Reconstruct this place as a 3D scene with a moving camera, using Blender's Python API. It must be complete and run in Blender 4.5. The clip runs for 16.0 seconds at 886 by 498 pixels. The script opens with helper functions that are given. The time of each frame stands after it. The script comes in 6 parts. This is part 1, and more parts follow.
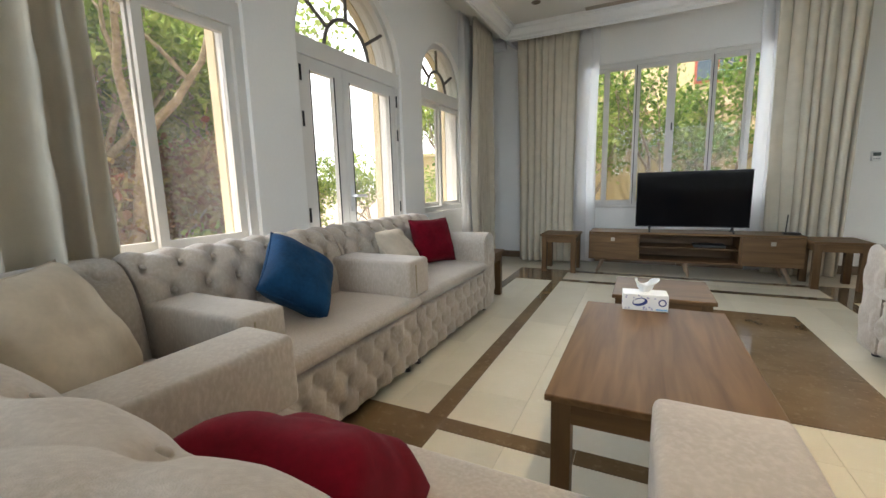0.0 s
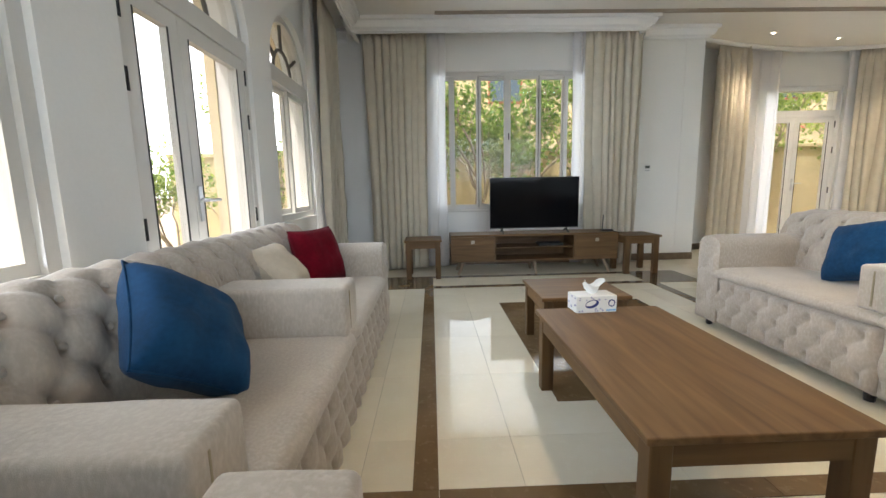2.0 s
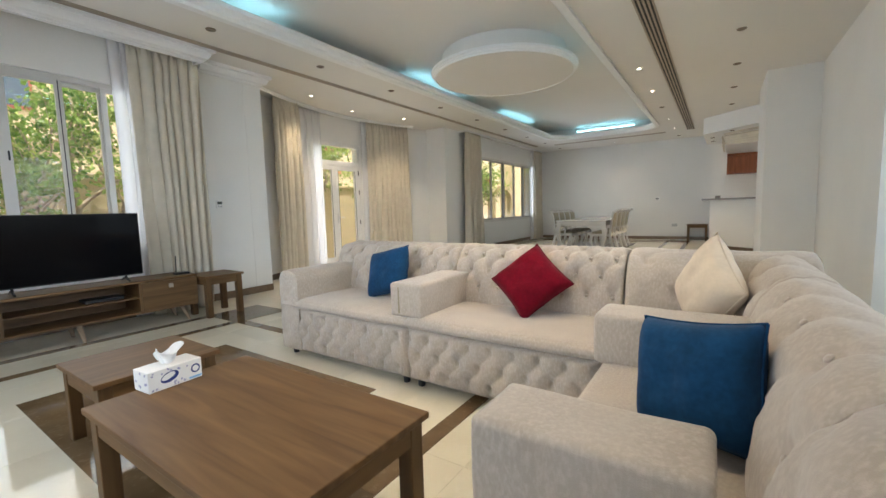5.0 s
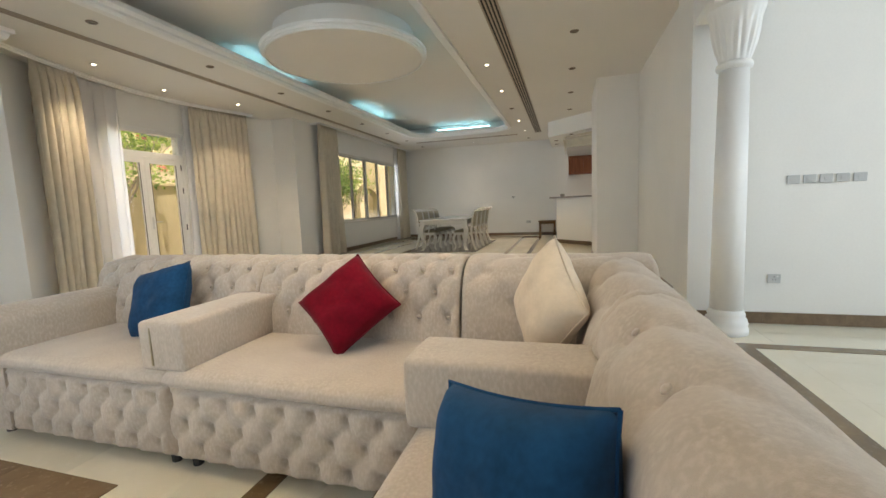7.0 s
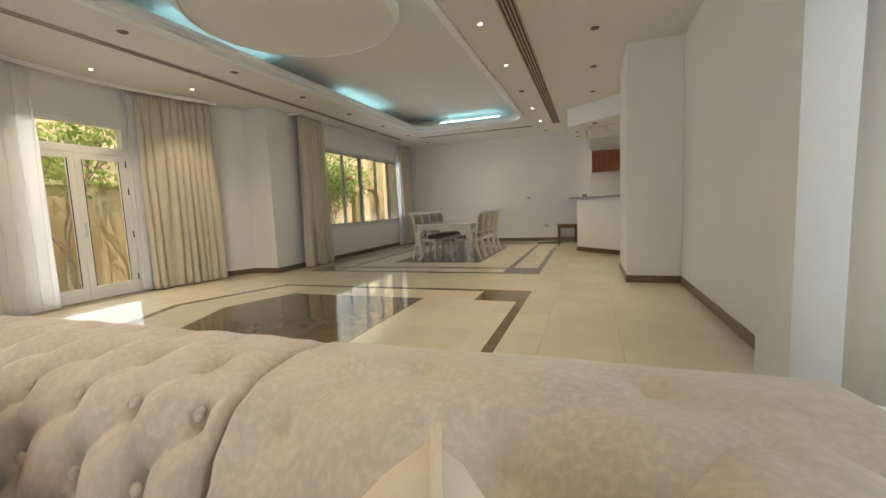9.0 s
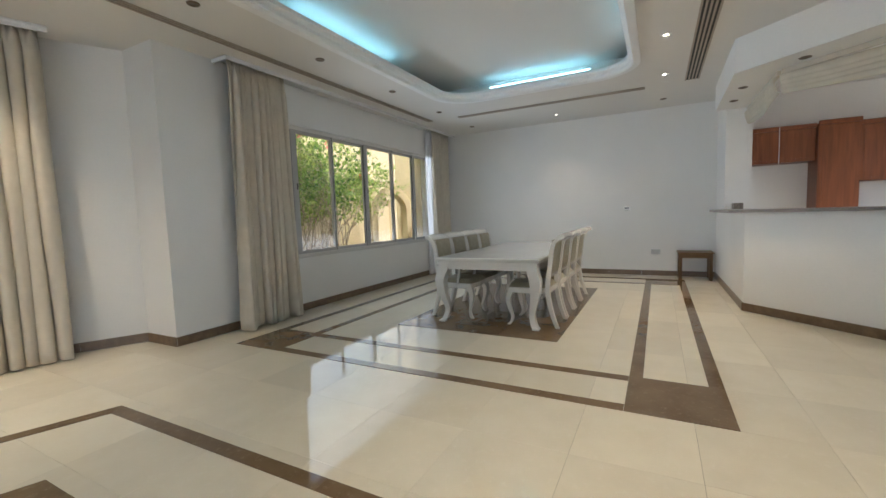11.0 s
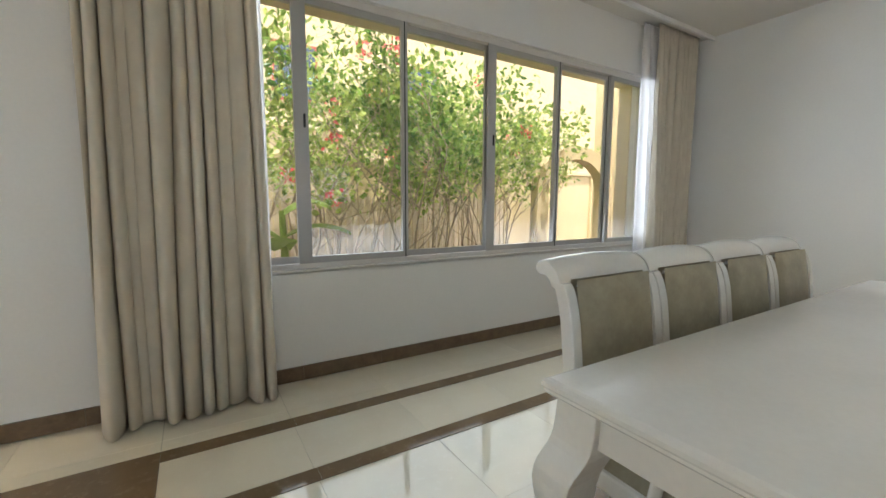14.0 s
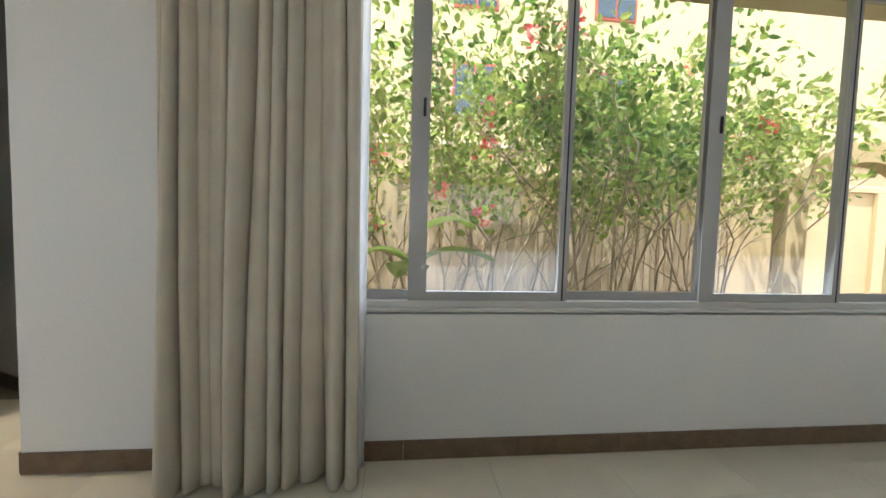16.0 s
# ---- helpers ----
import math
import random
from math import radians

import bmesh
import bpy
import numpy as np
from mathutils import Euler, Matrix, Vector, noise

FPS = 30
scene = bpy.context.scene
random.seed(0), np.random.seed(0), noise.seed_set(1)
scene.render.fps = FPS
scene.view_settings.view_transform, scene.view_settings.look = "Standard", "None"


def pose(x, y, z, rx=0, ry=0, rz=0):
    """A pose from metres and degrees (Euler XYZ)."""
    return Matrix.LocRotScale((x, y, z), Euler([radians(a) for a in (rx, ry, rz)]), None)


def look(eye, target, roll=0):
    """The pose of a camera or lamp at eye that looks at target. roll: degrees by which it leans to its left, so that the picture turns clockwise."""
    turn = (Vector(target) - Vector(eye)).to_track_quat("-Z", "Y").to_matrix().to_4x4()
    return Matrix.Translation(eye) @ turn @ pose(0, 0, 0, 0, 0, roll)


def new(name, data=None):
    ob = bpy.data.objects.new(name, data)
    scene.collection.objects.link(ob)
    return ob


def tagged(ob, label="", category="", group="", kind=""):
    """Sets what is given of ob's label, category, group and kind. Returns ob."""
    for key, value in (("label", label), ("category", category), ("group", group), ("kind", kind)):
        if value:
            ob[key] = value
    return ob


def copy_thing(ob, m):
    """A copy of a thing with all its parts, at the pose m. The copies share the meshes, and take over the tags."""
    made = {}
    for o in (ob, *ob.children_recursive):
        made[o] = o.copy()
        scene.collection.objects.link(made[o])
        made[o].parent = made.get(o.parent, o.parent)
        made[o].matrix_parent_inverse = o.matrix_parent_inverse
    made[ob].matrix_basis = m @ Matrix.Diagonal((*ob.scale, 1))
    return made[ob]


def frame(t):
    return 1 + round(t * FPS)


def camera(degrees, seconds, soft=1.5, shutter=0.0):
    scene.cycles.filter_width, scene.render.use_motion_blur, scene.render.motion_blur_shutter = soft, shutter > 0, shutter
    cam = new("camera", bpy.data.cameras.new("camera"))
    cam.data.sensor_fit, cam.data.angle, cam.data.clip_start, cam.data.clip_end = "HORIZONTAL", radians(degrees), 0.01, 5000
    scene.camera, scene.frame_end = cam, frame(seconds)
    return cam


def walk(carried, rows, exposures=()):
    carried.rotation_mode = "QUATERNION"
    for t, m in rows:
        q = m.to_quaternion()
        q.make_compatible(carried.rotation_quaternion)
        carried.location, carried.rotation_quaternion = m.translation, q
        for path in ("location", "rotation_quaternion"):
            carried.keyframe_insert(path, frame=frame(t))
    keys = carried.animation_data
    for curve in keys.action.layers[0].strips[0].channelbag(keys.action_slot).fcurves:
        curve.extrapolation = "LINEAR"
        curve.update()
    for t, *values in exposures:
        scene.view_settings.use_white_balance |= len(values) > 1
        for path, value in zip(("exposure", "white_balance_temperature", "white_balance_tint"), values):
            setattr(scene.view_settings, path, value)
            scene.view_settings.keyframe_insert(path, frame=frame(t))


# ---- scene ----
cam = camera(94.6, 16.0)
PATH = [
    (0, (0.346, 0.347, 1.079), (-0.524, 2.122, 0.774), -1.5),
    (0.5, (0.109, 0.431, 1.07), (-0.606, 2.272, 0.754), -1.4),
    (1, (-0.114, 0.476, 1.068), (-0.621, 2.385, 0.756), -1.2),
    (1.5, (-0.287, 0.539, 1.06), (-0.544, 2.499, 0.757), -1.1),
    (2, (-0.443, 0.633, 1.056), (-0.391, 2.61, 0.764), -1.2),
    (2.5, (-0.548, 0.703, 1.061), (-0.149, 2.643, 0.785), -1.5),
    (3, (-0.603, 0.756, 1.077), (0.142, 2.595, 0.825), -1.5),
    (3.5, (-0.581, 0.793, 1.083), (0.46, 2.485, 0.859), -1.5),
    (4, (-0.531, 0.8, 1.097), (0.758, 2.315, 0.892), -1.3),
    (4.5, (-0.45, 0.805, 1.075), (1.045, 2.121, 0.89), -1.6),
    (5, (-0.358, 0.756, 1.115), (1.292, 1.868, 0.925), -1.6),
    (7.5, (0.629, 0.693, 1.107), (2.541, 1.239, 0.893), -2.4),
    (8, (0.992, 0.659, 1.111), (2.892, 1.249, 0.901), -2.3),
    (8.5, (1.349, 0.669, 1.102), (3.239, 1.289, 0.894), -2.5),
    (8.7, (1.505, 0.664, 1.096), (3.391, 1.297, 0.889), -2.5),
    (10.8, (5.069, 1.553, 1.245), (6.782, 2.576, 1.103), -2.2),
    (11, (5.585, 1.836, 1.252), (7.349, 2.766, 1.092), -2.0),
    (11.5, (6.705, 2.172, 1.274), (8.493, 3.06, 1.139), -1.0),
    (12, (7.655, 2.486, 1.234), (9.303, 3.608, 1.073), 0.2),
    (12.5, (8.201, 2.789, 1.211), (9.686, 4.113, 1.005), -0.0),
    (13, (8.548, 3.009, 1.163), (9.867, 4.498, 0.96), -0.4),
    (13.5, (8.83, 3.211, 1.168), (9.993, 4.824, 0.955), -0.3),
    (14, (9.061, 3.447, 1.195), (10.099, 5.143, 0.975), 0.2),
    (14.5, (9.291, 3.649, 1.189), (10.176, 5.432, 0.989), 0.4),
    (15, (9.408, 3.902, 1.196), (10.187, 5.734, 0.999), 0.9),
    (15.5, (9.536, 4.082, 1.183), (10.11, 5.991, 1.016), 0.9),
    (16, (9.591, 4.253, 1.173), (9.822, 6.234, 1.05), 1.6),
]
walk(cam, [(t, look(eye, target, roll)) for t, eye, target, roll in PATH], [(0.0, 0.46, 6550, 10), (5.0, 0.50, 6350, 10), (7.5, 0.27, 7050, 10), (8.7, 0.23, 7150, 10), (11.0, 0.42, 5950, 10), (12.5, 0.62, 6350, 10), (14.5, 0.76, 6200, 10), (16.0, 0.72, 6050, 10)])

# ---- world and light ----
world = bpy.data.worlds.new("sky")
scene.world = world
world.use_nodes = True
wn = world.node_tree.nodes
sky = wn.new("ShaderNodeTexSky")
sky.sky_type = "NISHITA"
sky.sun_disc = False
sky.sun_elevation = radians(72)
sky.dust_density = 8.0
sky.air_density = 0.7
sky.sun_rotation = radians(222)
world.node_tree.links.new(sky.outputs[0], wn["Background"].inputs[0])
wn["Background"].inputs[1].default_value = 0.15
sun = new("sun", bpy.data.lights.new("sun", "SUN"))
sun.data.energy, sun.data.angle, sun.data.color = 4.8, radians(0.5), (1.0, 0.95, 0.86)
sun.matrix_world = look((-21, -23, 98), (0, 0, 0))


def area(name, at, target, w, h, watts, color=(1, 1, 1), spread=180):
    ob = new(name, bpy.data.lights.new(name, "AREA"))
    ob.data.shape, ob.data.size, ob.data.size_y = "RECTANGLE", w, h
    ob.data.energy, ob.data.color, ob.data.spread = watts, color, radians(spread)
    ob.matrix_world = look(at, target)
    return ob


# area lamps stand in for the sky's light in each window opening
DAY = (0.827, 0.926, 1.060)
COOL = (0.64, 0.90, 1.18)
area("skylight_tv", (0.62, 6.235, 1.65), (0.62, 0, 1.4), 2.0, 1.7, 9, DAY, 120)
area("skylight_bay", (5.47, 7.27, 1.25), (5.47, 0, 1.0), 1.3, 2.3, 9, DAY, 130)
area("skylight_dining", (11.38, 6.235, 1.65), (11.38, 0, 1.2), 3.9, 1.7, 26, DAY, 128)
area("skylight_window_near", (-1.71, 1.54, 1.45), (3, 1.54, 1.2), 0.95, 1.25, 9, DAY, 120)
area("skylight_door", (-1.71, 3.095, 1.3), (3, 3.095, 1.1), 1.1, 2.3, 24, DAY, 120)
area("skylight_window_far", (-1.71, 4.55, 1.45), (3, 4.5, 1.2), 0.8, 1.25, 8, DAY, 120)
# fill through hall and kitchen windows that no view shows, both added
area("added_daylight_hall", (1.6, -5.98, 2.85), (1.8, -2.0, 2.1), 4.8, 3.0, 108, COOL)
area("added_daylight_kitchen", (11.2, -3.25, 1.65), (11.2, 2.0, 1.8), 4.0, 1.25, 9, DAY)

# ---- materials ----
def mat(name, color, rough=0.6, metal=0.0, vary=0.12, scale=6.0, fine=60.0, bump=0.0, bump_scale=120.0, coat=0.0, sheen=0.0, tone=None, spec=0.5):
    """A surface with colour variation at two scales and fine relief."""
    m = bpy.data.materials.new(name)
    m.use_nodes = True
    nt = m.node_tree
    n, ln = nt.nodes, nt.links
    b = n["Principled BSDF"]
    tc = n.new("ShaderNodeTexCoord")
    big = n.new("ShaderNodeTexNoise")
    big.inputs["Scale"].default_value = scale
    big.inputs["Detail"].default_value = 5
    ln.new(tc.outputs["Object"], big.inputs["Vector"])
    small = n.new("ShaderNodeTexNoise")
    small.inputs["Scale"].default_value = fine
    small.inputs["Detail"].default_value = 3
    ln.new(tc.outputs["Object"], small.inputs["Vector"])
    mixn = n.new("ShaderNodeMath")
    mixn.operation = "ADD"
    half = n.new("ShaderNodeMath")
    half.operation = "MULTIPLY"
    half.inputs[1].default_value = 0.5
    ln.new(small.outputs[0], half.inputs[0])
    ln.new(big.outputs[0], mixn.inputs[0])
    ln.new(half.outputs[0], mixn.inputs[1])
    ramp = n.new("ShaderNodeValToRGB")
    c = Vector(color)
    lo, hi = c * (1 - vary), (Vector(tone) if tone else c * (1 + vary))
    ramp.color_ramp.elements[0].position, ramp.color_ramp.elements[1].position = 0.5, 1.0
    ramp.color_ramp.elements[0].color, ramp.color_ramp.elements[1].color = (*lo, 1), (*[min(1, v) for v in hi], 1)
    ln.new(mixn.outputs[0], ramp.inputs[0])
    ln.new(ramp.outputs[0], b.inputs["Base Color"])
    b.inputs["Roughness"].default_value, b.inputs["Metallic"].default_value = rough, metal
    b.inputs["Coat Weight"].default_value, b.inputs["Sheen Weight"].default_value = coat, sheen
    b.inputs["Specular IOR Level"].default_value = spec
    if bump:
        bn = n.new("ShaderNodeTexNoise")
        bn.inputs["Scale"].default_value = bump_scale
        bn.inputs["Detail"].default_value = 4
        ln.new(tc.outputs["Object"], bn.inputs["Vector"])
        bp = n.new("ShaderNodeBump")
        bp.inputs["Strength"].default_value, bp.inputs["Distance"].default_value = bump, 0.004
        ln.new(bn.outputs[0], bp.inputs["Height"])
        ln.new(bp.outputs[0], b.inputs["Normal"])
    return m


def wood(name, dark, light, rough=0.5, scale=1.6, along="Y"):
    """Stained timber: stretched grain, streaks and faint pores."""
    m = bpy.data.materials.new(name)
    m.use_nodes = True
    n, ln = m.node_tree.nodes, m.node_tree.links
    b = n["Principled BSDF"]
    tc, mp = n.new("ShaderNodeTexCoord"), n.new("ShaderNodeMapping")
    s = {"X": (0.7, 9, 9), "Y": (9, 0.7, 9), "Z": (9, 9, 0.7)}[along]
    mp.inputs["Scale"].default_value = [v * scale for v in s]
    ln.new(tc.outputs["Object"], mp.inputs[0])
    g = n.new("ShaderNodeTexNoise")
    g.inputs["Scale"].default_value, g.inputs["Detail"].default_value, g.inputs["Distortion"].default_value = 1.6, 9, 0.6
    ln.new(mp.outputs[0], g.inputs["Vector"])
    ramp = n.new("ShaderNodeValToRGB")
    ramp.color_ramp.elements[0].position, ramp.color_ramp.elements[1].position = 0.3, 0.72
    ramp.color_ramp.elements[0].color, ramp.color_ramp.elements[1].color = (*dark, 1), (*light, 1)
    ln.new(g.outputs[0], ramp.inputs[0])
    ln.new(ramp.outputs[0], b.inputs["Base Color"])
    bp = n.new("ShaderNodeBump")
    bp.inputs["Strength"].default_value, bp.inputs["Distance"].default_value = 0.15, 0.002
    ln.new(g.outputs[0], bp.inputs["Height"])
    ln.new(bp.outputs[0], b.inputs["Normal"])
    b.inputs["Roughness"].default_value, b.inputs["Specular IOR Level"].default_value = rough, 0.35
    return m


def tile_mat(name, dark, light, vein, rough=0.06):
    """Polished stone tile: cloudy body, fine veins, each tile a little apart in tone."""
    m = bpy.data.materials.new(name)
    m.use_nodes = True
    n, ln = m.node_tree.nodes, m.node_tree.links
    b = n["Principled BSDF"]
    tc, oi = n.new("ShaderNodeTexCoord"), n.new("ShaderNodeObjectInfo")
    off = n.new("ShaderNodeVectorMath")
    off.operation = "ADD"
    sc = n.new("ShaderNodeMath")
    sc.operation = "MULTIPLY"
    sc.inputs[1].default_value = 37.0
    ln.new(oi.outputs["Random"], sc.inputs[0])
    ln.new(tc.outputs["Object"], off.inputs[0])
    ln.new(sc.outputs[0], off.inputs[1])
    a = n.new("ShaderNodeTexNoise")
    a.inputs["Scale"].default_value, a.inputs["Detail"].default_value = 4, 7
    ln.new(off.outputs[0], a.inputs["Vector"])
    ramp = n.new("ShaderNodeValToRGB")
    e = ramp.color_ramp.elements
    e[0].position, e[1].position = 0.3, 0.7
    e[0].color, e[1].color = (*dark, 1), (*light, 1)
    ln.new(a.outputs[0], ramp.inputs[0])
    v = n.new("ShaderNodeTexNoise")
    v.inputs["Scale"].default_value, v.inputs["Detail"].default_value, v.inputs["Roughness"].default_value = 26, 8, 0.7
    ln.new(off.outputs[0], v.inputs["Vector"])
    vr = n.new("ShaderNodeValToRGB")
    vr.color_ramp.elements[0].position, vr.color_ramp.elements[1].position = 0.55, 0.75
    ln.new(v.outputs[0], vr.inputs[0])
    mx = n.new("ShaderNodeMix")
    mx.data_type = "RGBA"
    mx.inputs[7].default_value = (*vein, 1)
    ln.new(vr.outputs[0], mx.inputs[0])
    ln.new(ramp.outputs[0], mx.inputs[6])
    hs = n.new("ShaderNodeHueSaturation")
    mr = n.new("ShaderNodeMapRange")
    mr.inputs[3].default_value, mr.inputs[4].default_value = 0.95, 1.05
    ln.new(oi.outputs["Random"], mr.inputs[0])
    ln.new(mr.outputs[0], hs.inputs["Value"])
    ln.new(mx.outputs[2], hs.inputs["Color"])
    ln.new(hs.outputs[0], b.inputs["Base Color"])
    rr = n.new("ShaderNodeMapRange")
    rr.inputs[3].default_value, rr.inputs[4].default_value = rough * 0.7, rough * 2.2
    ln.new(a.outputs[0], rr.inputs[0])
    ln.new(rr.outputs[0], b.inputs["Roughness"])
    return m


def glow(name, color, strength):
    m = bpy.data.materials.new(name)
    m.use_nodes = True
    b = m.node_tree.nodes["Principled BSDF"]
    b.inputs["Emission Color"].default_value = (*color, 1)
    b.inputs["Emission Strength"].default_value = strength
    b.inputs["Base Color"].default_value = (0.8, 0.8, 0.8, 1)
    return m


def window_glass(name, gloss, dust):
    """Thin clear pane: straight through, a weak mirror, and a veil of dust lit by the daylight behind it."""
    m = bpy.data.materials.new(name)
    m.use_nodes = True
    n, ln = m.node_tree.nodes, m.node_tree.links
    n.remove(n["Principled BSDF"])
    tp, gl, tl = n.new("ShaderNodeBsdfTransparent"), n.new("ShaderNodeBsdfGlossy"), n.new("ShaderNodeBsdfTranslucent")
    gl.inputs["Roughness"].default_value = 0.0
    tc, sm, mr = n.new("ShaderNodeTexCoord"), n.new("ShaderNodeTexNoise"), n.new("ShaderNodeMapRange")
    sm.inputs["Scale"].default_value, sm.inputs["Detail"].default_value = 2.2, 4
    mr.inputs[1].default_value, mr.inputs[2].default_value = 0.3, 0.7
    mr.inputs[3].default_value, mr.inputs[4].default_value = dust * 0.6, dust * 1.4
    ln.new(tc.outputs["Object"], sm.inputs["Vector"])
    ln.new(sm.outputs[0], mr.inputs[0])
    m1, m2 = n.new("ShaderNodeMixShader"), n.new("ShaderNodeMixShader")
    m1.inputs[0].default_value = gloss
    ln.new(tp.outputs[0], m1.inputs[1])
    ln.new(gl.outputs[0], m1.inputs[2])
    ln.new(mr.outputs[0], m2.inputs[0])
    ln.new(m1.outputs[0], m2.inputs[1])
    ln.new(tl.outputs[0], m2.inputs[2])
    ln.new(m2.outputs[0], n["Material Output"].inputs[0])
    return m


def velvet(name, dark, mid, light, sheen):
    """Cut-pile chenille: cloudy nap, short pale flecks and a fine weave."""
    m = bpy.data.materials.new(name)
    m.use_nodes = True
    n, ln = m.node_tree.nodes, m.node_tree.links
    b = n["Principled BSDF"]
    tc = n.new("ShaderNodeTexCoord")
    def layer(scale, detail, stretch):
        mp, t = n.new("ShaderNodeMapping"), n.new("ShaderNodeTexNoise")
        mp.inputs["Scale"].default_value = stretch
        t.inputs["Scale"].default_value, t.inputs["Detail"].default_value = scale, detail
        ln.new(tc.outputs["Object"], mp.inputs[0])
        ln.new(mp.outputs[0], t.inputs["Vector"])
        return t
    cloud, fleck, weave = layer(7, 4, (1, 1, 1)), layer(95, 3, (1.0, 1.0, 0.5)), layer(520, 2, (1, 1, 0.6))
    ramp = n.new("ShaderNodeValToRGB")
    e = ramp.color_ramp.elements
    e[0].position, e[1].position = 0.32, 0.68
    e[0].color, e[1].color = (*dark, 1), (*mid, 1)
    ln.new(cloud.outputs[0], ramp.inputs[0])
    fr = n.new("ShaderNodeMapRange")
    fr.inputs[1].default_value, fr.inputs[2].default_value = 0.42, 0.72
    fr.inputs[3].default_value, fr.inputs[4].default_value = 0.0, 0.75
    ln.new(fleck.outputs[0], fr.inputs[0])
    mx = n.new("ShaderNodeMix")
    mx.data_type = "RGBA"
    mx.inputs[7].default_value = (*light, 1)
    ln.new(fr.outputs[0], mx.inputs[0])
    ln.new(ramp.outputs[0], mx.inputs[6])
    ln.new(mx.outputs[2], b.inputs["Base Color"])
    bp = n.new("ShaderNodeBump")
    bp.inputs["Strength"].default_value, bp.inputs["Distance"].default_value = 0.3, 0.003
    ln.new(weave.outputs[0], bp.inputs["Height"])
    ln.new(bp.outputs[0], b.inputs["Normal"])
    b.inputs["Roughness"].default_value, b.inputs["Sheen Weight"].default_value, b.inputs["Specular IOR Level"].default_value = 0.85, sheen, 0.25
    return m


PAINT = mat("wall_paint", (0.80, 0.79, 0.76), 0.55, vary=0.03, scale=1.2, bump=0.12, bump_scale=260)
CEIL = mat("ceiling_paint", (0.73, 0.71, 0.67), 0.7, vary=0.02, scale=0.8)
MOULD = mat("moulding_paint", (0.82, 0.82, 0.81), 0.5, vary=0.02)
CREAM = tile_mat("cream_tile", (0.75, 0.69, 0.545), (0.80, 0.745, 0.605), (0.82, 0.77, 0.64), 0.035)
BROWN = tile_mat("brown_marble", (0.145, 0.094, 0.046), (0.215, 0.145, 0.077), (0.30, 0.215, 0.13), 0.05)
GROUT = mat("grout", (0.24, 0.21, 0.16), 0.8)
SKIRT = mat("skirting_tile", (0.165, 0.11, 0.065), 0.3, vary=0.25, scale=14)
FABRIC = velvet("sofa_velvet", (0.395, 0.342, 0.283), (0.455, 0.398, 0.333), (0.525, 0.465, 0.395), 0.3)
RED = mat("red_velvet", (0.135, 0.0022, 0.010), 0.95, vary=0.25, scale=10, bump=0.15, bump_scale=800, sheen=0.04, spec=0.12)
BLUE = mat("blue_velvet", (0.008, 0.045, 0.11), 0.95, vary=0.3, scale=8, bump=0.15, bump_scale=800, sheen=0.06, spec=0.12)
BEIGE = mat("beige_linen", (0.62, 0.53, 0.41), 0.85, vary=0.08, scale=12, bump=0.2, bump_scale=900, sheen=0.1)
DRAPE = mat("curtain_cloth", (0.60, 0.543, 0.437), 0.85, vary=0.06, scale=9, fine=220, bump=0.25, bump_scale=900)
def voile(name, tint, through_part):
    """Thin woven cloth: part open, the rest lit from both sides."""
    m = bpy.data.materials.new(name)
    m.use_nodes = True
    n, ln = m.node_tree.nodes, m.node_tree.links
    n.remove(n["Principled BSDF"])
    d, tl, tp = n.new("ShaderNodeBsdfDiffuse"), n.new("ShaderNodeBsdfTranslucent"), n.new("ShaderNodeBsdfTransparent")
    d.inputs[0].default_value = tl.inputs[0].default_value = (*tint, 1)
    m1, m2 = n.new("ShaderNodeMixShader"), n.new("ShaderNodeMixShader")
    m1.inputs[0].default_value, m2.inputs[0].default_value = 0.55, through_part
    ln.new(d.outputs[0], m1.inputs[1])
    ln.new(tl.outputs[0], m1.inputs[2])
    ln.new(m1.outputs[0], m2.inputs[1])
    ln.new(tp.outputs[0], m2.inputs[2])
    ln.new(m2.outputs[0], n["Material Output"].inputs[0])
    return m


SHEER = voile("sheer_voile", (0.96, 0.95, 0.95), 0.30)
GLASS = window_glass("window_glass", 0.010, 0.06)
# ALU darkened: the backlit shade on the dining sashes is in the colour
SHADED_ALU = mat("shaded_aluminium", (0.42, 0.41, 0.39), 0.35, vary=0.04)
ALU = mat("painted_aluminium", (0.66, 0.64, 0.60), 0.35, vary=0.03)
WHITE_ALU = mat("white_aluminium", (0.80, 0.79, 0.77), 0.35, vary=0.03)
LEAD = mat("dark_glazing_bar", (0.12, 0.105, 0.09), 0.45)
DARKGAP = mat("dark_rubber", (0.02, 0.02, 0.02), 0.6)
WALNUT_X = wood("walnut_x", (0.098, 0.050, 0.018), (0.186, 0.104, 0.042), 0.48, along="X")
WALNUT = wood("walnut_y", (0.098, 0.050, 0.018), (0.186, 0.104, 0.042), 0.48)
WALNUT_Z = wood("walnut_z", (0.084, 0.043, 0.016), (0.158, 0.089, 0.036), 0.5, along="Z")
CHERRY = wood("cherry", (0.17, 0.052, 0.02), (0.27, 0.092, 0.036), 0.35, along="Z")
BLACK = mat("black_plastic", (0.012, 0.012, 0.013), 0.35)
SCREEN = mat("tv_glass", (0.004, 0.004, 0.005), 0.05, vary=0.02, spec=0.12)
SILVER = mat("silver_metal", (0.62, 0.62, 0.62), 0.3, metal=0.9)
LACQUER = mat("white_lacquer", (0.76, 0.745, 0.70), 0.22, vary=0.04, scale=4, coat=0.25)
LEATHER = mat("taupe_leather", (0.335, 0.30, 0.205), 0.45, vary=0.12, scale=20, bump=0.2, bump_scale=500)
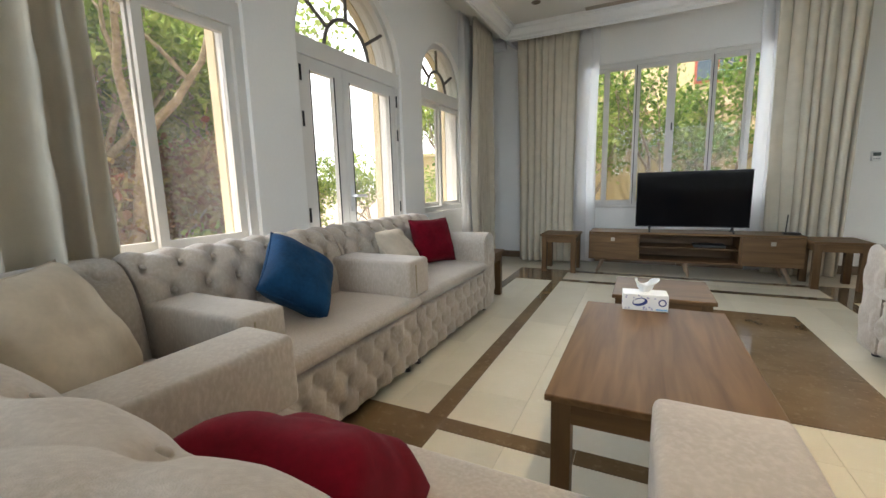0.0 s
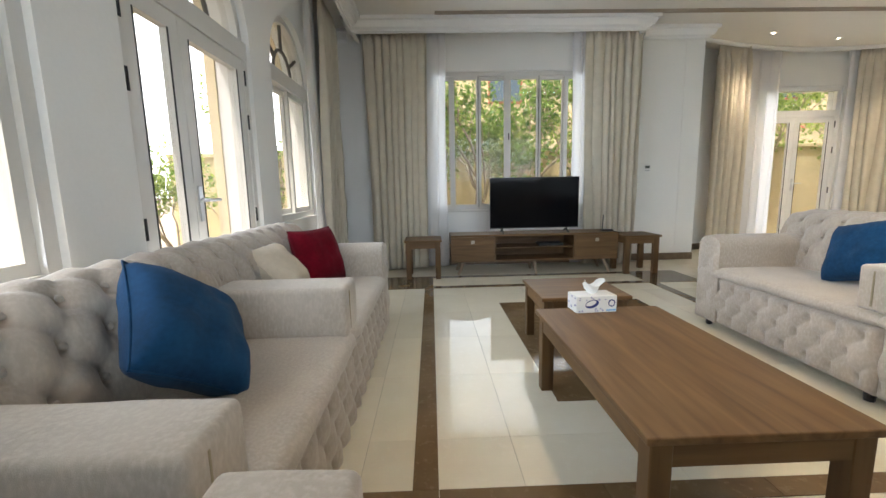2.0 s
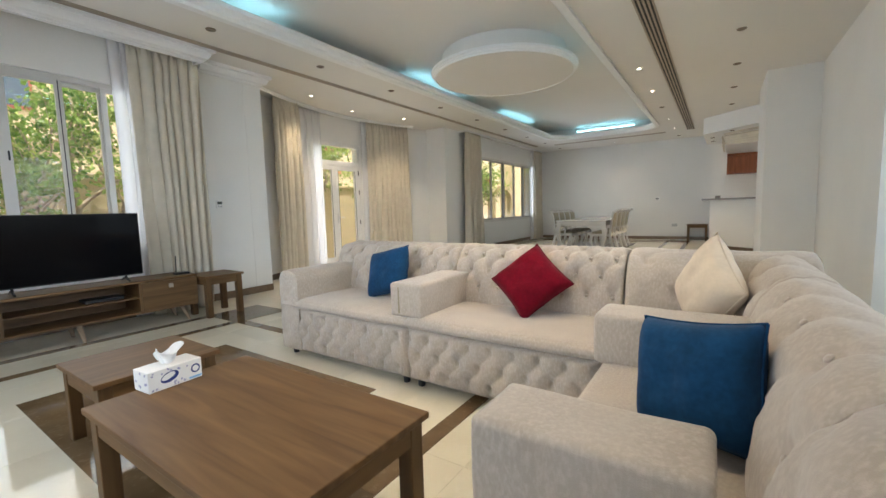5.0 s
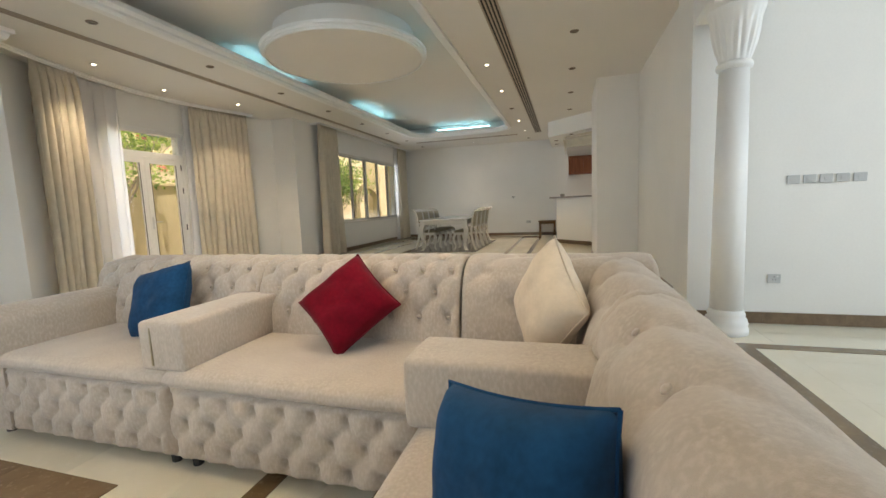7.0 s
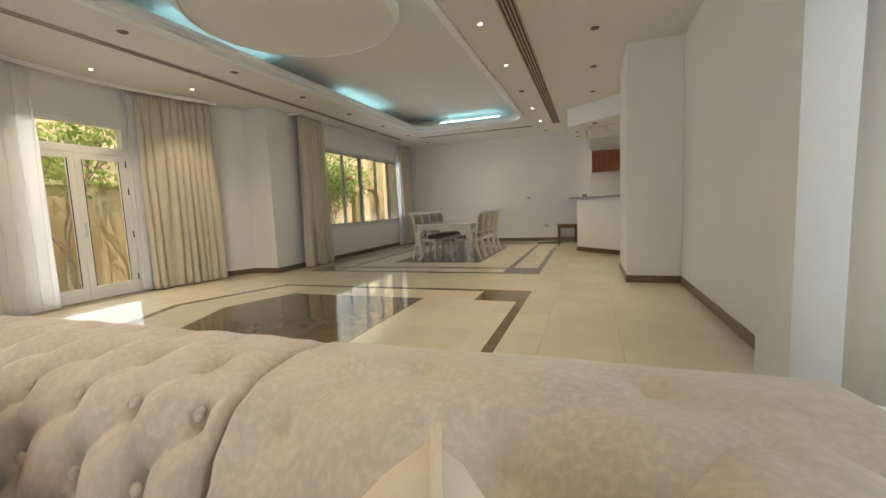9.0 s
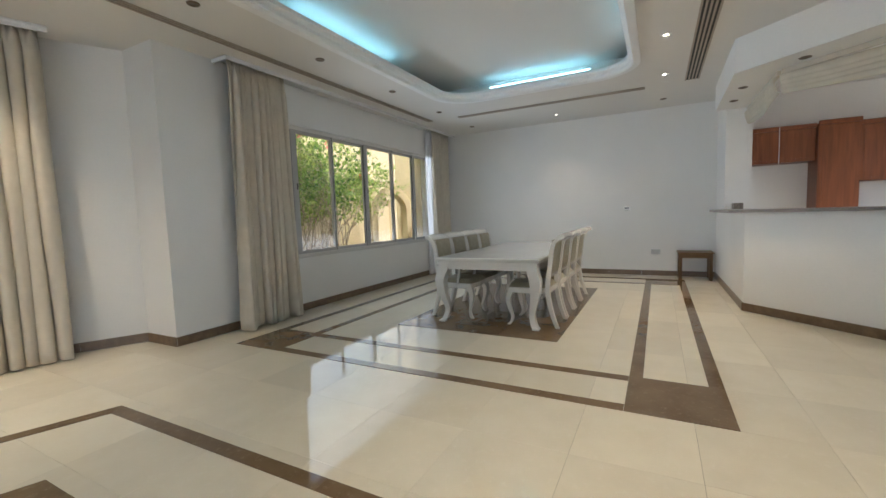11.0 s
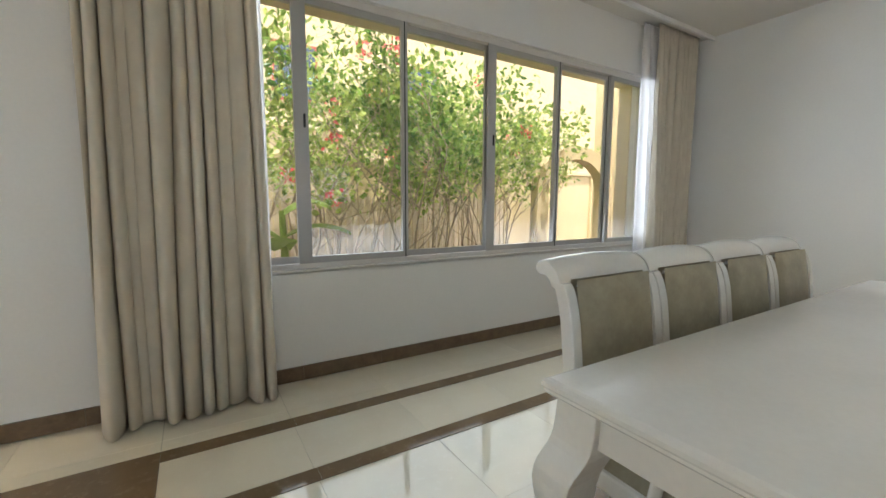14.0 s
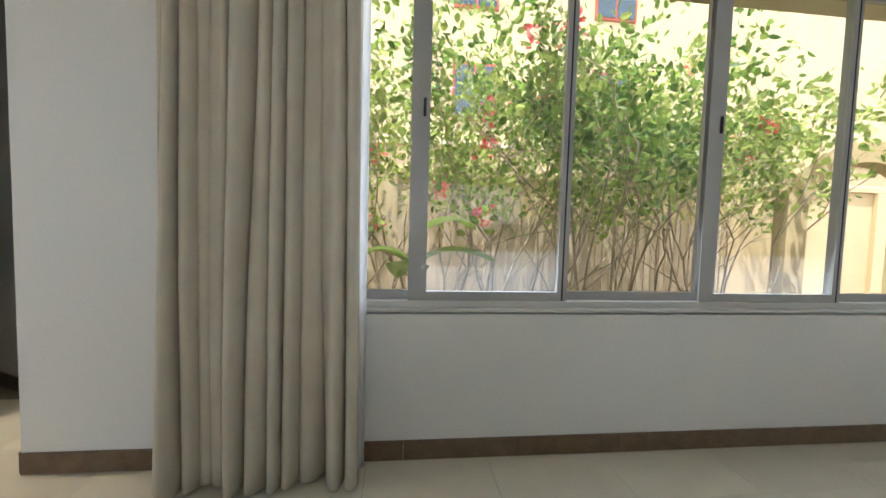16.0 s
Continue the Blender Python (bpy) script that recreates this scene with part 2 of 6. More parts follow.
PLASTIC = mat("white_plastic", (0.78, 0.78, 0.76), 0.35, vary=0.02)
GREYP = mat("grey_plastic", (0.30, 0.31, 0.32), 0.4)
LCD = mat("lcd", (0.10, 0.12, 0.11), 0.15)
GRANITE = mat("granite", (0.17, 0.145, 0.125), 0.35, vary=0.6, scale=60, fine=220)
COVE_W = glow("cove_tube", (0.36, 0.80, 1.0), 7.0)
BULB = glow("halogen", (1.0, 0.82, 0.58), 22.0)
BULB_OFF = mat("unlit_bulb", (0.25, 0.22, 0.18), 0.2)
OCHRE = mat("ochre_render", (0.67, 0.56, 0.335), 0.9, vary=0.1, scale=3, bump=0.5, bump_scale=60)
REVEAL = mat("cream_render", (0.74, 0.62, 0.42), 0.9, vary=0.06, scale=5, bump=0.8, bump_scale=70)
PAVE = mat("garden_paving", (0.45, 0.38, 0.29), 0.85, vary=0.2, scale=3)
SOIL = mat("soil", (0.13, 0.085, 0.05), 0.95, vary=0.4, scale=9, bump=0.6, bump_scale=40)
BARK = mat("bark", (0.38, 0.31, 0.23), 0.9, vary=0.35, scale=18, bump=0.8, bump_scale=60)
PICKET = mat("weathered_slat", (0.62, 0.52, 0.39), 0.75, vary=0.15, scale=5)
BRONZE = mat("bronze_ring", (0.16, 0.12, 0.08), 0.4, metal=0.6)
PLATE = mat("grey_white_plate", (0.50, 0.51, 0.51), 0.4, vary=0.03)


def leaf_mat(name, a, b2):
    m = bpy.data.materials.new(name)
    m.use_nodes = True
    n, ln = m.node_tree.nodes, m.node_tree.links
    b = n["Principled BSDF"]
    g = n.new("ShaderNodeNewGeometry")
    r = n.new("ShaderNodeValToRGB")
    r.color_ramp.elements[0].color, r.color_ramp.elements[1].color = (*a, 1), (*b2, 1)
    ln.new(g.outputs["Random Per Island"], r.inputs[0])
    ln.new(r.outputs[0], b.inputs["Base Color"])
    b.inputs["Roughness"].default_value = 0.45
    tr, mx = n.new("ShaderNodeBsdfTranslucent"), n.new("ShaderNodeMixShader")
    ln.new(r.outputs[0], tr.inputs[0])
    mx.inputs[0].default_value = 0.6
    ln.new(b.outputs[0], mx.inputs[1])
    ln.new(tr.outputs[0], mx.inputs[2])
    ln.new(mx.outputs[0], n["Material Output"].inputs[0])
    return m


LEAF = leaf_mat("green_leaf", (0.13, 0.24, 0.04), (0.52, 0.63, 0.18))
LEAF_DARK = leaf_mat("dark_leaf", (0.07, 0.17, 0.035), (0.30, 0.46, 0.10))
LEAF_RED = leaf_mat("red_brown_leaf", (0.24, 0.07, 0.05), (0.42, 0.36, 0.14))
PETAL = leaf_mat("red_petal", (0.85, 0.08, 0.10), (0.95, 0.28, 0.30))

# ---- mesh tools ----
def mesh_of(name, bm, material, smooth=False):
    bmesh.ops.recalc_face_normals(bm, faces=bm.faces)
    me = bpy.data.meshes.new(name)
    bm.to_mesh(me)
    bm.free()
    me.materials.append(material)
    if smooth:
        me.polygons.foreach_set("use_smooth", [True] * len(me.polygons))
    return me


def part(name, bm, material, parent=None, label="", smooth=False):
    ob = new(name, mesh_of(name, bm, material, smooth))
    ob.parent = parent
    return tagged(ob, label)


def thing(name, label, category, group="", at=(0, 0, 0), rz=0):
    ob = new(name)
    ob.matrix_basis = pose(*at, 0, 0, rz)
    return tagged(ob, label, category, group)


def structure(name, bm, material, label="", smooth=False):
    return tagged(part(name, bm, material, None, label, smooth), kind="structure", category=name.split("_")[0])


def box(x0, y0, z0, x1, y1, z1, bm=None, bevel=0.0, seg=2):
    own = bmesh.new()
    bmesh.ops.create_cube(own, size=1.0)
    for v in own.verts:
        v.co = Vector((x0 + (v.co.x + 0.5) * (x1 - x0), y0 + (v.co.y + 0.5) * (y1 - y0), z0 + (v.co.z + 0.5) * (z1 - z0)))
    if bevel:
        bmesh.ops.bevel(own, geom=own.edges[:], offset=bevel, segments=seg, profile=0.5, affect="EDGES")
    return join(bm, own)


def join(bm, own):
    if bm is None:
        return own
    me = bpy.data.meshes.new("tmp")
    own.to_mesh(me)
    own.free()
    bm.from_mesh(me)
    bpy.data.meshes.remove(me)
    return bm


def prism(pts, a, b, axis="z", bm=None):
    """A polygon of 2D points pushed from a to b along an axis (z: x,y; x: y,z; y: x,z)."""
    bm = bm or bmesh.new()
    def at(p, h):
        return {"z": (p[0], p[1], h), "x": (h, p[0], p[1]), "y": (p[0], h, p[1])}[axis]
    lo, hi = [bm.verts.new(at(p, a)) for p in pts], [bm.verts.new(at(p, b)) for p in pts]
    bm.faces.new(lo)
    bm.faces.new(hi)
    for i in range(len(pts)):
        j = (i + 1) % len(pts)
        bm.faces.new((lo[i], lo[j], hi[j], hi[i]))
    return bm


def tube(pts, radii, sides=8, bm=None, caps=True):
    """A round bar along points, with a radius at each."""
    bm = bm or bmesh.new()
    pts = [Vector(p) for p in pts]
    if not isinstance(radii, (list, tuple)):
        radii = [radii] * len(pts)
    rings = []
    for i, p in enumerate(pts):
        d = (pts[min(i + 1, len(pts) - 1)] - pts[max(i - 1, 0)]).normalized()
        u = d.orthogonal() if i == 0 else (rings_u - d * rings_u.dot(d))
        if u.length < 1e-6:
            u = d.orthogonal()
        u.normalize()
        rings_u = u
        w = d.cross(u)
        rings.append([bm.verts.new(p + (u * math.cos(k * math.tau / sides) + w * math.sin(k * math.tau / sides)) * radii[i]) for k in range(sides)])
    for a, b in zip(rings, rings[1:]):
        for k in range(sides):
            bm.faces.new((a[k], a[(k + 1) % sides], b[(k + 1) % sides], b[k]))
    if caps:
        bm.faces.new(rings[0])
        bm.faces.new(rings[-1])
    return bm


def lathe(profile, cx, cy, sides=24, bm=None):
    """A turned solid from (radius, z) pairs."""
    bm = bm or bmesh.new()
    rings = [[bm.verts.new((cx + r * math.cos(k * math.tau / sides), cy + r * math.sin(k * math.tau / sides), z)) for k in range(sides)] for r, z in profile]
    for a, b in zip(rings, rings[1:]):
        for k in range(sides):
            bm.faces.new((a[k], a[(k + 1) % sides], b[(k + 1) % sides], b[k]))
    bm.faces.new(rings[0])
    bm.faces.new(rings[-1])
    return bm


def sheet(fn, nu, nv, bm=None, closed=False):
    """A grid of points fn(u, v), u and v from 0 to 1."""
    bm = bm or bmesh.new()
    g = [[bm.verts.new(fn(i / nu, j / nv)) for j in range(nv + 1)] for i in range(nu + 1)]
    for i in range(nu):
        for j in range(nv):
            bm.faces.new((g[i][j], g[i + 1][j], g[i + 1][j + 1], g[i][j + 1]))
    return bm


def sweep(profile, path, bm=None, loop=False):
    """A moulding: a profile of (out, z) carried along a plan path of (x, y); out is to the path's right."""
    bm = bm or bmesh.new()
    n = len(path)
    rings = []
    for i, p in enumerate(path):
        p = Vector(p)
        a = (p - Vector(path[i - 1])).normalized() if (i or loop) else None
        b = (Vector(path[(i + 1) % n]) - p).normalized() if (i < n - 1 or loop) else None
        a, b = a or b, b or a
        na, nb = Vector((a.y, -a.x)), Vector((b.y, -b.x))
        m = (na + nb).normalized()
        m /= max(0.3, m.dot(na))
        rings.append([bm.verts.new((p.x + m.x * o, p.y + m.y * o, z)) for o, z in profile])
    k = len(profile)
    for i in range(n if loop else n - 1):
        r, s = rings[i], rings[(i + 1) % n]
        for j in range(k):
            bm.faces.new((r[j], r[(j + 1) % k], s[(j + 1) % k], s[j]))
    if not loop:
        bm.faces.new(rings[0])
        bm.faces.new(rings[-1])
    return bm


# ---- large structure ----
H = 3.07          # ceiling
WN = 6.22         # inner face of the north wall
WW = -1.70        # inner face of the west wall
WE = 14.18        # inner face of the east wall
WS = -0.44        # inner face of the south wall beside the hall
T = 0.25

# north wall beside the television, with its window opening
TVW = (-0.45, 1.95, 0.74, 2.56)
bm = box(WW - T, WN, 0, TVW[0], WN + T, H)
box(TVW[1], WN, 0, 2.947, WN + T, H, bm)
box(TVW[0], WN, 0, TVW[1], WN + T, TVW[2], bm)
box(TVW[0], WN, TVW[3], TVW[1], WN + T, H, bm)
structure("wall_north_living", bm, PAINT)
# bay with a french door
BD = (4.75, 6.19, 2.55)
def slab_wall(p, q, z0, z1, t=T, bm=None):
    d = (Vector(q) - Vector(p)).normalized()
    nrm = Vector((-d.y, d.x)) * t
    return prism([p, q, (q[0] + nrm.x, q[1] + nrm.y), (p[0] + nrm.x, p[1] + nrm.y)], z0, z1, "z", bm)
bm = slab_wall((3.2, 6.22), (3.2, 6.75), 0, H)
slab_wall((3.2, 6.75), (4.25, 7.28), 0, H, T, bm)
slab_wall((4.25, 7.28), (BD[0], 7.28), 0, H, T, bm)
slab_wall((BD[1], 7.28), (6.95, 7.28), 0, H, T, bm)
slab_wall((BD[0], 7.28), (BD[1], 7.28), BD[2], H, T, bm)
slab_wall((6.95, 7.28), (7.95, 6.75), 0, H, T, bm)
slab_wall((7.95, 6.75), (7.95, 6.22), 0, H, T, bm)
structure("wall_bay", bm, PAINT)
# north wall of the dining end
DNW = (9.30, 13.45, 0.74, 2.56)
bm = box(8.20, WN, 0, DNW[0], WN + T, H)
box(DNW[1], WN, 0, WE + T, WN + T, H, bm)
box(DNW[0], WN, 0, DNW[1], WN + T, DNW[2], bm)
box(DNW[0], WN, DNW[3], DNW[1], WN + T, H, bm)
structure("wall_north_dining", bm, PAINT)
structure("wall_east", box(WE, -3.2, 0, WE + T, WN - 0.003, H), PAINT)

# west wall with two arched windows and an arched door
def arch_pts(c, r, spring, n=24):
    return [(c - r * math.cos(math.pi * k / n), spring + r * math.sin(math.pi * k / n)) for k in range(n + 1)]
ARCHES = [("window", 1.54, 0.53, 0.745, 2.08), ("door", 3.095, 0.64, 0.0, 2.06), ("window", 4.65, 0.53, 0.80, 2.08)]
bm = bmesh.new()
edge = -4.6
for kind, c, r, sill, spring in ARCHES:
    prism([(edge, 0), (c - r, 0), (c - r, H), (edge, H)], WW - T, WW, "x", bm)
    if sill:
        prism([(c - r, 0), (c + r, 0), (c + r, sill), (c - r, sill)], WW - T, WW, "x", bm)
    prism(arch_pts(c, r, spring) + [(c + r, H), (c - r, H)], WW - T, WW, "x", bm)
    edge = c + r
prism([(edge, 0), (WN, 0), (WN, H), (edge, H)], WW - T, WW, "x", bm)
structure("wall_west", bm, PAINT)

# south wall, its block beside the kitchen, and the hall
structure("wall_south", box(4.803, WS - T, 0, 9.0, WS, H), PAINT)
structure("wall_block", box(7.70, WS + 0.003, 0, 9.0, 0.20, H), PAINT)
structure("wall_hall_east", box(4.33, -6.0, 0, 4.80, -0.31, 5.2), PAINT)
# south wall out of view, its window opening added for the hall lamp
bm = box(WW - T, -6.25, 0, -0.85, -6.0, 5.2)
box(4.05, -6.25, 0, 4.80, -6.0, 5.2, bm)
box(-0.85, -6.25, 0, 4.05, -6.0, 1.3, bm)
box(-0.85, -6.25, 4.4, 4.05, -6.0, 5.2, bm)
structure("wall_hall_south", bm, PAINT)
structure("wall_hall_upper", box(WW - T, WS - T, H + 0.3, 4.327, WS, 5.2), PAINT)
structure("ceiling_hall", box(WW - T, -6.25, 5.2, 5.05, WS, 5.4), CEIL)
structure("wall_hall_west", box(WW - T, -6.0, H + 0.003, WW, WS - T - 0.003, 5.2), PAINT)

# kitchen: half wall, partition, back walls
KIT = [(13.2, 0.93), (11.5, 0.93), (9.9, -0.67), (9.003, -0.67)]
bm = bmesh.new()
for p, q in zip(KIT, KIT[1:]):
    slab_wall(p, q, 0, 1.17, 0.18, bm)
structure("wall_kitchen_counter", bm, PAINT)
structure("wall_kitchen_end", box(13.2, 0.60, 0, WE - 0.003, 0.93, H), PAINT)
# unseen window opening, added so the kitchen fill lamp can shine north
bm = box(4.8 + T, -3.4, 0, 9.15, -3.2, H)
box(13.25, -3.4, 0, WE + T, -3.2, H, bm)
box(9.15, -3.4, 0, 13.25, -3.2, 1.0, bm)
box(9.15, -3.4, 2.3, 13.25, -3.2, H, bm)
structure("wall_kitchen_south", bm, PAINT)
structure("wall_kitchen_west", box(8.75, -3.2, 0, 9.0, WS - T - 0.003, H), PAINT)
SOFF = [(13.2, 1.07), (11.2, 1.10), (9.3, -0.95), (9.003, -0.95), (9.003, -1.35), (9.5, -1.35), (11.35, 0.62), (13.2, 0.60)]
structure("ceiling_kitchen_soffit", prism(SOFF, 2.70, H - 0.002, "z"), PAINT)

# ceiling: a frame of boards round a long raised tray
RX0, RX1, RY0, RY1, RT = 0.55, 11.75, 2.06, 4.88, 3.38
def rounded(x0, y0, x1, y1, r, n=8):
    out = []
    for cx, cy, a in ((x1 - r, y0 + r, -90), (x1 - r, y1 - r, 0), (x0 + r, y1 - r, 90), (x0 + r, y0 + r, 180)):
        out += [(cx + r * math.cos(radians(a + 90 * k / n)), cy + r * math.sin(radians(a + 90 * k / n))) for k in range(n + 1)]
    return out
hole = rounded(RX0, RY0, RX1, RY1, 0.55)
bm = box(WW - T, RY1, H, RX1 + 0.001, WN + T, H + 0.12)
box(2.95, WN + T, H, 8.2, 7.53, H + 0.12, bm)
box(RX1, -3.4, H, WE + T, WN + T, H + 0.12, bm)
box(WW - T, WS, H, RX1 + 0.001, RY0, H + 0.12, bm)
box(4.8, -3.4, H, RX1 + 0.001, WS, H + 0.12, bm)
box(WW - T, RY0 - 0.001, H, RX0, RY1 + 0.001, H + 0.12, bm)
for cx, cy, sx, sy in ((RX1, RY0, -1, 1), (RX1, RY1, -1, -1), (RX0, RY1, 1, -1), (RX0, RY0, 1, 1)):
    r = 0.55
    arc = [(cx + sx * r - sx * r * math.sin(radians(90 * k / 8)), cy + sy * r - sy * r * math.cos(radians(90 * k / 8))) for k in range(9)]
    prism([(cx, cy)] + arc, H, H + 0.12, "z", bm)
structure("ceiling", bm, CEIL)
structure("ceiling_tray", box(RX0 - 0.4, RY0 - 0.4, RT, RX1 + 0.4, RY1 + 0.4, RT + 0.1), CEIL)
bm = box(RX0 - 0.4, RY0 - 0.4, H + 0.121, RX1 + 0.4, RY0 - 0.3, RT - 0.001)
box(RX0 - 0.4, RY1 + 0.3, H + 0.121, RX1 + 0.4, RY1 + 0.4, RT - 0.001, bm)
box(RX0 - 0.4, RY0 - 0.3, H + 0.121, RX0 - 0.3, RY1 + 0.3, RT - 0.001, bm)
box(RX1 + 0.3, RY0 - 0.3, H + 0.121, RX1 + 0.4, RY1 + 0.3, RT - 0.001, bm)
structure("ceiling_cove", bm, CEIL)
bm = box(WW - T - 0.1, -3.4, RT + 0.12, WE + T + 0.1, WN + T + 0.16, RT + 0.3)
box(2.9, WN + T + 0.16, RT + 0.12, 8.25, 7.6, RT + 0.3, bm)
structure("ceiling_roof", bm, CEIL)
# cornice lip round the tray
lip = [(-0.03, H - 0.035), (0.05, H - 0.035), (0.075, H - 0.01), (0.075, H + 0.02), (0.11, H + 0.05), (0.11, H + 0.09), (-0.03, H + 0.09)]
structure("trim_tray", sweep(lip, hole[::-1], None, True), MOULD)
# round ceiling medallion hanging in the tray
med = [(0.99, H - 0.005), (1.0, H + 0.003), (1.0, H + 0.06), (0.90, H + 0.09), (0.90, RT - 0.002)]
bm = lathe([(0.001, H - 0.005)] + med, 5.42, 3.48, 64)
structure("ceiling_medallion", bm, CEIL, smooth=False)
rim = [(1.001, H + 0.004), (1.001, H - 0.012), (1.022, H - 0.012), (1.028, H + 0.01), (1.045, H + 0.012), (1.05, H + 0.035), (1.066, H + 0.04), (1.07, H + 0.07), (0.95, H + 0.08)]
structure("trim_medallion", lathe(rim, 5.42, 3.48, 64), MOULD)

# ---- cornices and pelmets ----
def cornice(d):
    """Profile of a ceiling cornice that stands d out from its path."""
    return [(0, H - 0.004), (0, H - 0.15), (d * 0.2, H - 0.15), (d * 0.25, H - 0.13), (d * 0.55, H - 0.115), (d * 0.7, H - 0.08), (d * 0.75, H - 0.05), (d, H - 0.045), (d, H - 0.004)]
bm = box(-1.32, 5.86, H - 0.16, 2.22, 5.88, H - 0.004)
box(-1.32, 5.88, H - 0.16, -1.30, WN - 0.002, H - 0.004, bm)
box(2.20, 5.88, H - 0.16, 2.22, WN - 0.002, H - 0.004, bm)
sweep(cornice(0.13), [(-1.318, 6.215), (-1.318, 5.862), (2.218, 5.862), (2.218, 6.215)][::1], bm)
structure("trim_pelmet_north", bm, MOULD)
structure("trim_cornice_north", sweep(cornice(0.12), [(2.36, WN - 0.002), (3.2, WN - 0.002), (3.2, 6.30)], None), MOULD)
bm = box(-1.36, -0.4, H - 0.16, -1.34, 5.72, H - 0.004)
sweep(cornice(0.13), [(-1.342, 5.72), (-1.342, -0.4)][::-1], bm)
structure("trim_pelmet_west", bm, MOULD)
structure("trim_cornice_corner", sweep(cornice(0.10), [(WW + 0.002, 5.75), (WW + 0.002, WN - 0.002), (-1.46, WN - 0.002)], None), MOULD)
bm = box(8.56, 5.96, H - 0.045, WE - 0.003, 5.985, H - 0.004)
box(8.56, 5.985, H - 0.045, 8.58, WN - 0.002, H - 0.004, bm)
structure("trim_pelmet_dining", bm, MOULD)
# curved valance of the bay
arc = [(3.26 + 4.09 * k / 24, 6.58 + 0.52 * math.sin(math.pi * (k * 4.09 / 4.45 - 0.2) / 24)) for k in range(25)]
structure("trim_cornice_bay", sweep([(0, H - 0.05), (0.025, H - 0.05), (0.03, H - 0.03), (0.05, H - 0.02), (0.05, H - 0.004), (0, H - 0.004)], arc, None), MOULD)

# ---- air slots, downlights and cove lights in the ceiling ----
def air_slot(x0, y0, x1, y1, slots, name="air_diffuser"):
    along_x = (x1 - x0) > (y1 - y0)
    ob = thing(name, "long brown-grey linear air slot set in the ceiling", "air vent", "air slots", ((x0 + x1) / 2, (y0 + y1) / 2, H))
    w, d = (x1 - x0) / 2, (y1 - y0) / 2
    part("backing", box(-w, -d, -0.003, w, d, -0.0005), DARKGAP, ob)
    for k in range(slots + 1):
        o = -1 + 2 * k / slots
        if along_x:
            part("slat", box(-w, o * d - 0.009, -0.012, w, o * d + 0.009, -0.003), SLOT, ob)
        else:
            part("slat", box(o * w - 0.009, -d, -0.012, o * w + 0.009, d, -0.003), SLOT, ob)
    return ob


SLOT = mat("slot_aluminium", (0.40, 0.34, 0.27), 0.5, vary=0.04)
air_slot(-0.35, 5.66, 12.58, 5.74, 2)
air_slot(-0.35, 1.34, 12.55, 1.50, 4)
air_slot(12.56, 2.02, 12.66, 5.12, 3)

lamp_mesh = {}
def downlight(x, y, lit, z=H, watts=74):
    ob = thing("downlight", ("lit halogen downlight in the ceiling" if lit else "unlit bronze-ringed downlight in the ceiling"), "ceiling light", "downlights", (x, y, z))
    if not lamp_mesh:
        bm = bmesh.new()
        ring = [(0.034, -0.001), (0.036, -0.008), (0.046, -0.007), (0.05, -0.001)]
        lathe([(0.033, -0.0005)] + ring + [(0.05, -0.0003)], 0, 0, 20, bm)
        lamp_mesh["ring"] = mesh_of("ring", bm, SILVER)
        lamp_mesh["bronze"] = mesh_of("ring", lathe([(0.024, -0.0005), (0.026, -0.009), (0.046, -0.008), (0.052, -0.001), (0.052, -0.0003)], 0, 0, 20), BRONZE)
        lamp_mesh["bulb"] = mesh_of("bulb", lathe([(0.001, -0.004), (0.018, -0.004), (0.02, -0.0008), (0.001, -0.0006)], 0, 0, 16), BULB)
        lamp_mesh["dark"] = mesh_of("bulb", lathe([(0.001, -0.003), (0.03, -0.003), (0.032, -0.0008), (0.001, -0.0006)], 0, 0, 16), BULB_OFF)
    for nm, key in (("ring", "ring" if lit else "bronze"), ("bulb", "bulb" if lit else "dark")):
        c = new(nm, lamp_mesh[key])
        c.parent = ob
    if lit:
        l = new("downlight_beam", bpy.data.lights.new("downlight_beam", "SPOT"))
        l.data.energy, l.data.spot_size, l.data.spot_blend, l.data.shadow_soft_size, l.data.color = watts, radians(95), 0.9, 0.03, (1.0, 0.80, 0.56)
        l.matrix_world = look((x, y, z - 0.02), (x, y, 0))
    return ob


for k in range(11):
    downlight(-0.82 + 1.433 * k, 5.24, False)
for x in (0.7, 2.15, 3.6, 6.35, 7.8, 9.25, 10.65, 12.09, 13.5):
    downlight(x, 1.77, x not in (9.25, 13.5))
for x in (4.2, 5.6, 7.02, 8.44, 9.9):
    downlight(x, 0.595, False)
downlight(13.52, 3.53, True, H, 19)
for x, y in ((4.29, 6.46), (5.45, 6.70), (6.63, 6.38)):
    downlight(x, y, True)

cove = 0
for x0, y0, x1, y1 in ((1.3, 4.98, 2.7, 4.98), (5.2, 4.98, 6.8, 4.98), (8.6, 4.98, 10.3, 4.98), (11.86, 2.7, 11.86, 4.2), (10.0, 1.96, 11.2, 1.96), (5.2, 1.96, 6.9, 1.96), (1.3, 1.96, 2.7, 1.96), (0.44, 2.7, 0.44, 4.2)):
    ob = thing("cove_light", "cool white fluorescent tube hidden in the ceiling cove", "cove light", "cove tubes", ((x0 + x1) / 2, (y0 + y1) / 2, H + 0.121))
    hx, hy = (x1 - x0) / 2, (y1 - y0) / 2
    part("tube", tube([(-hx, -hy, 0.055), (hx, hy, 0.055)], 0.014, 10), COVE_W, ob)
    part("batten", box(-max(hx, 0.03), -max(hy, 0.03), 0, max(hx, 0.03), max(hy, 0.03), 0.04), PLASTIC, ob)

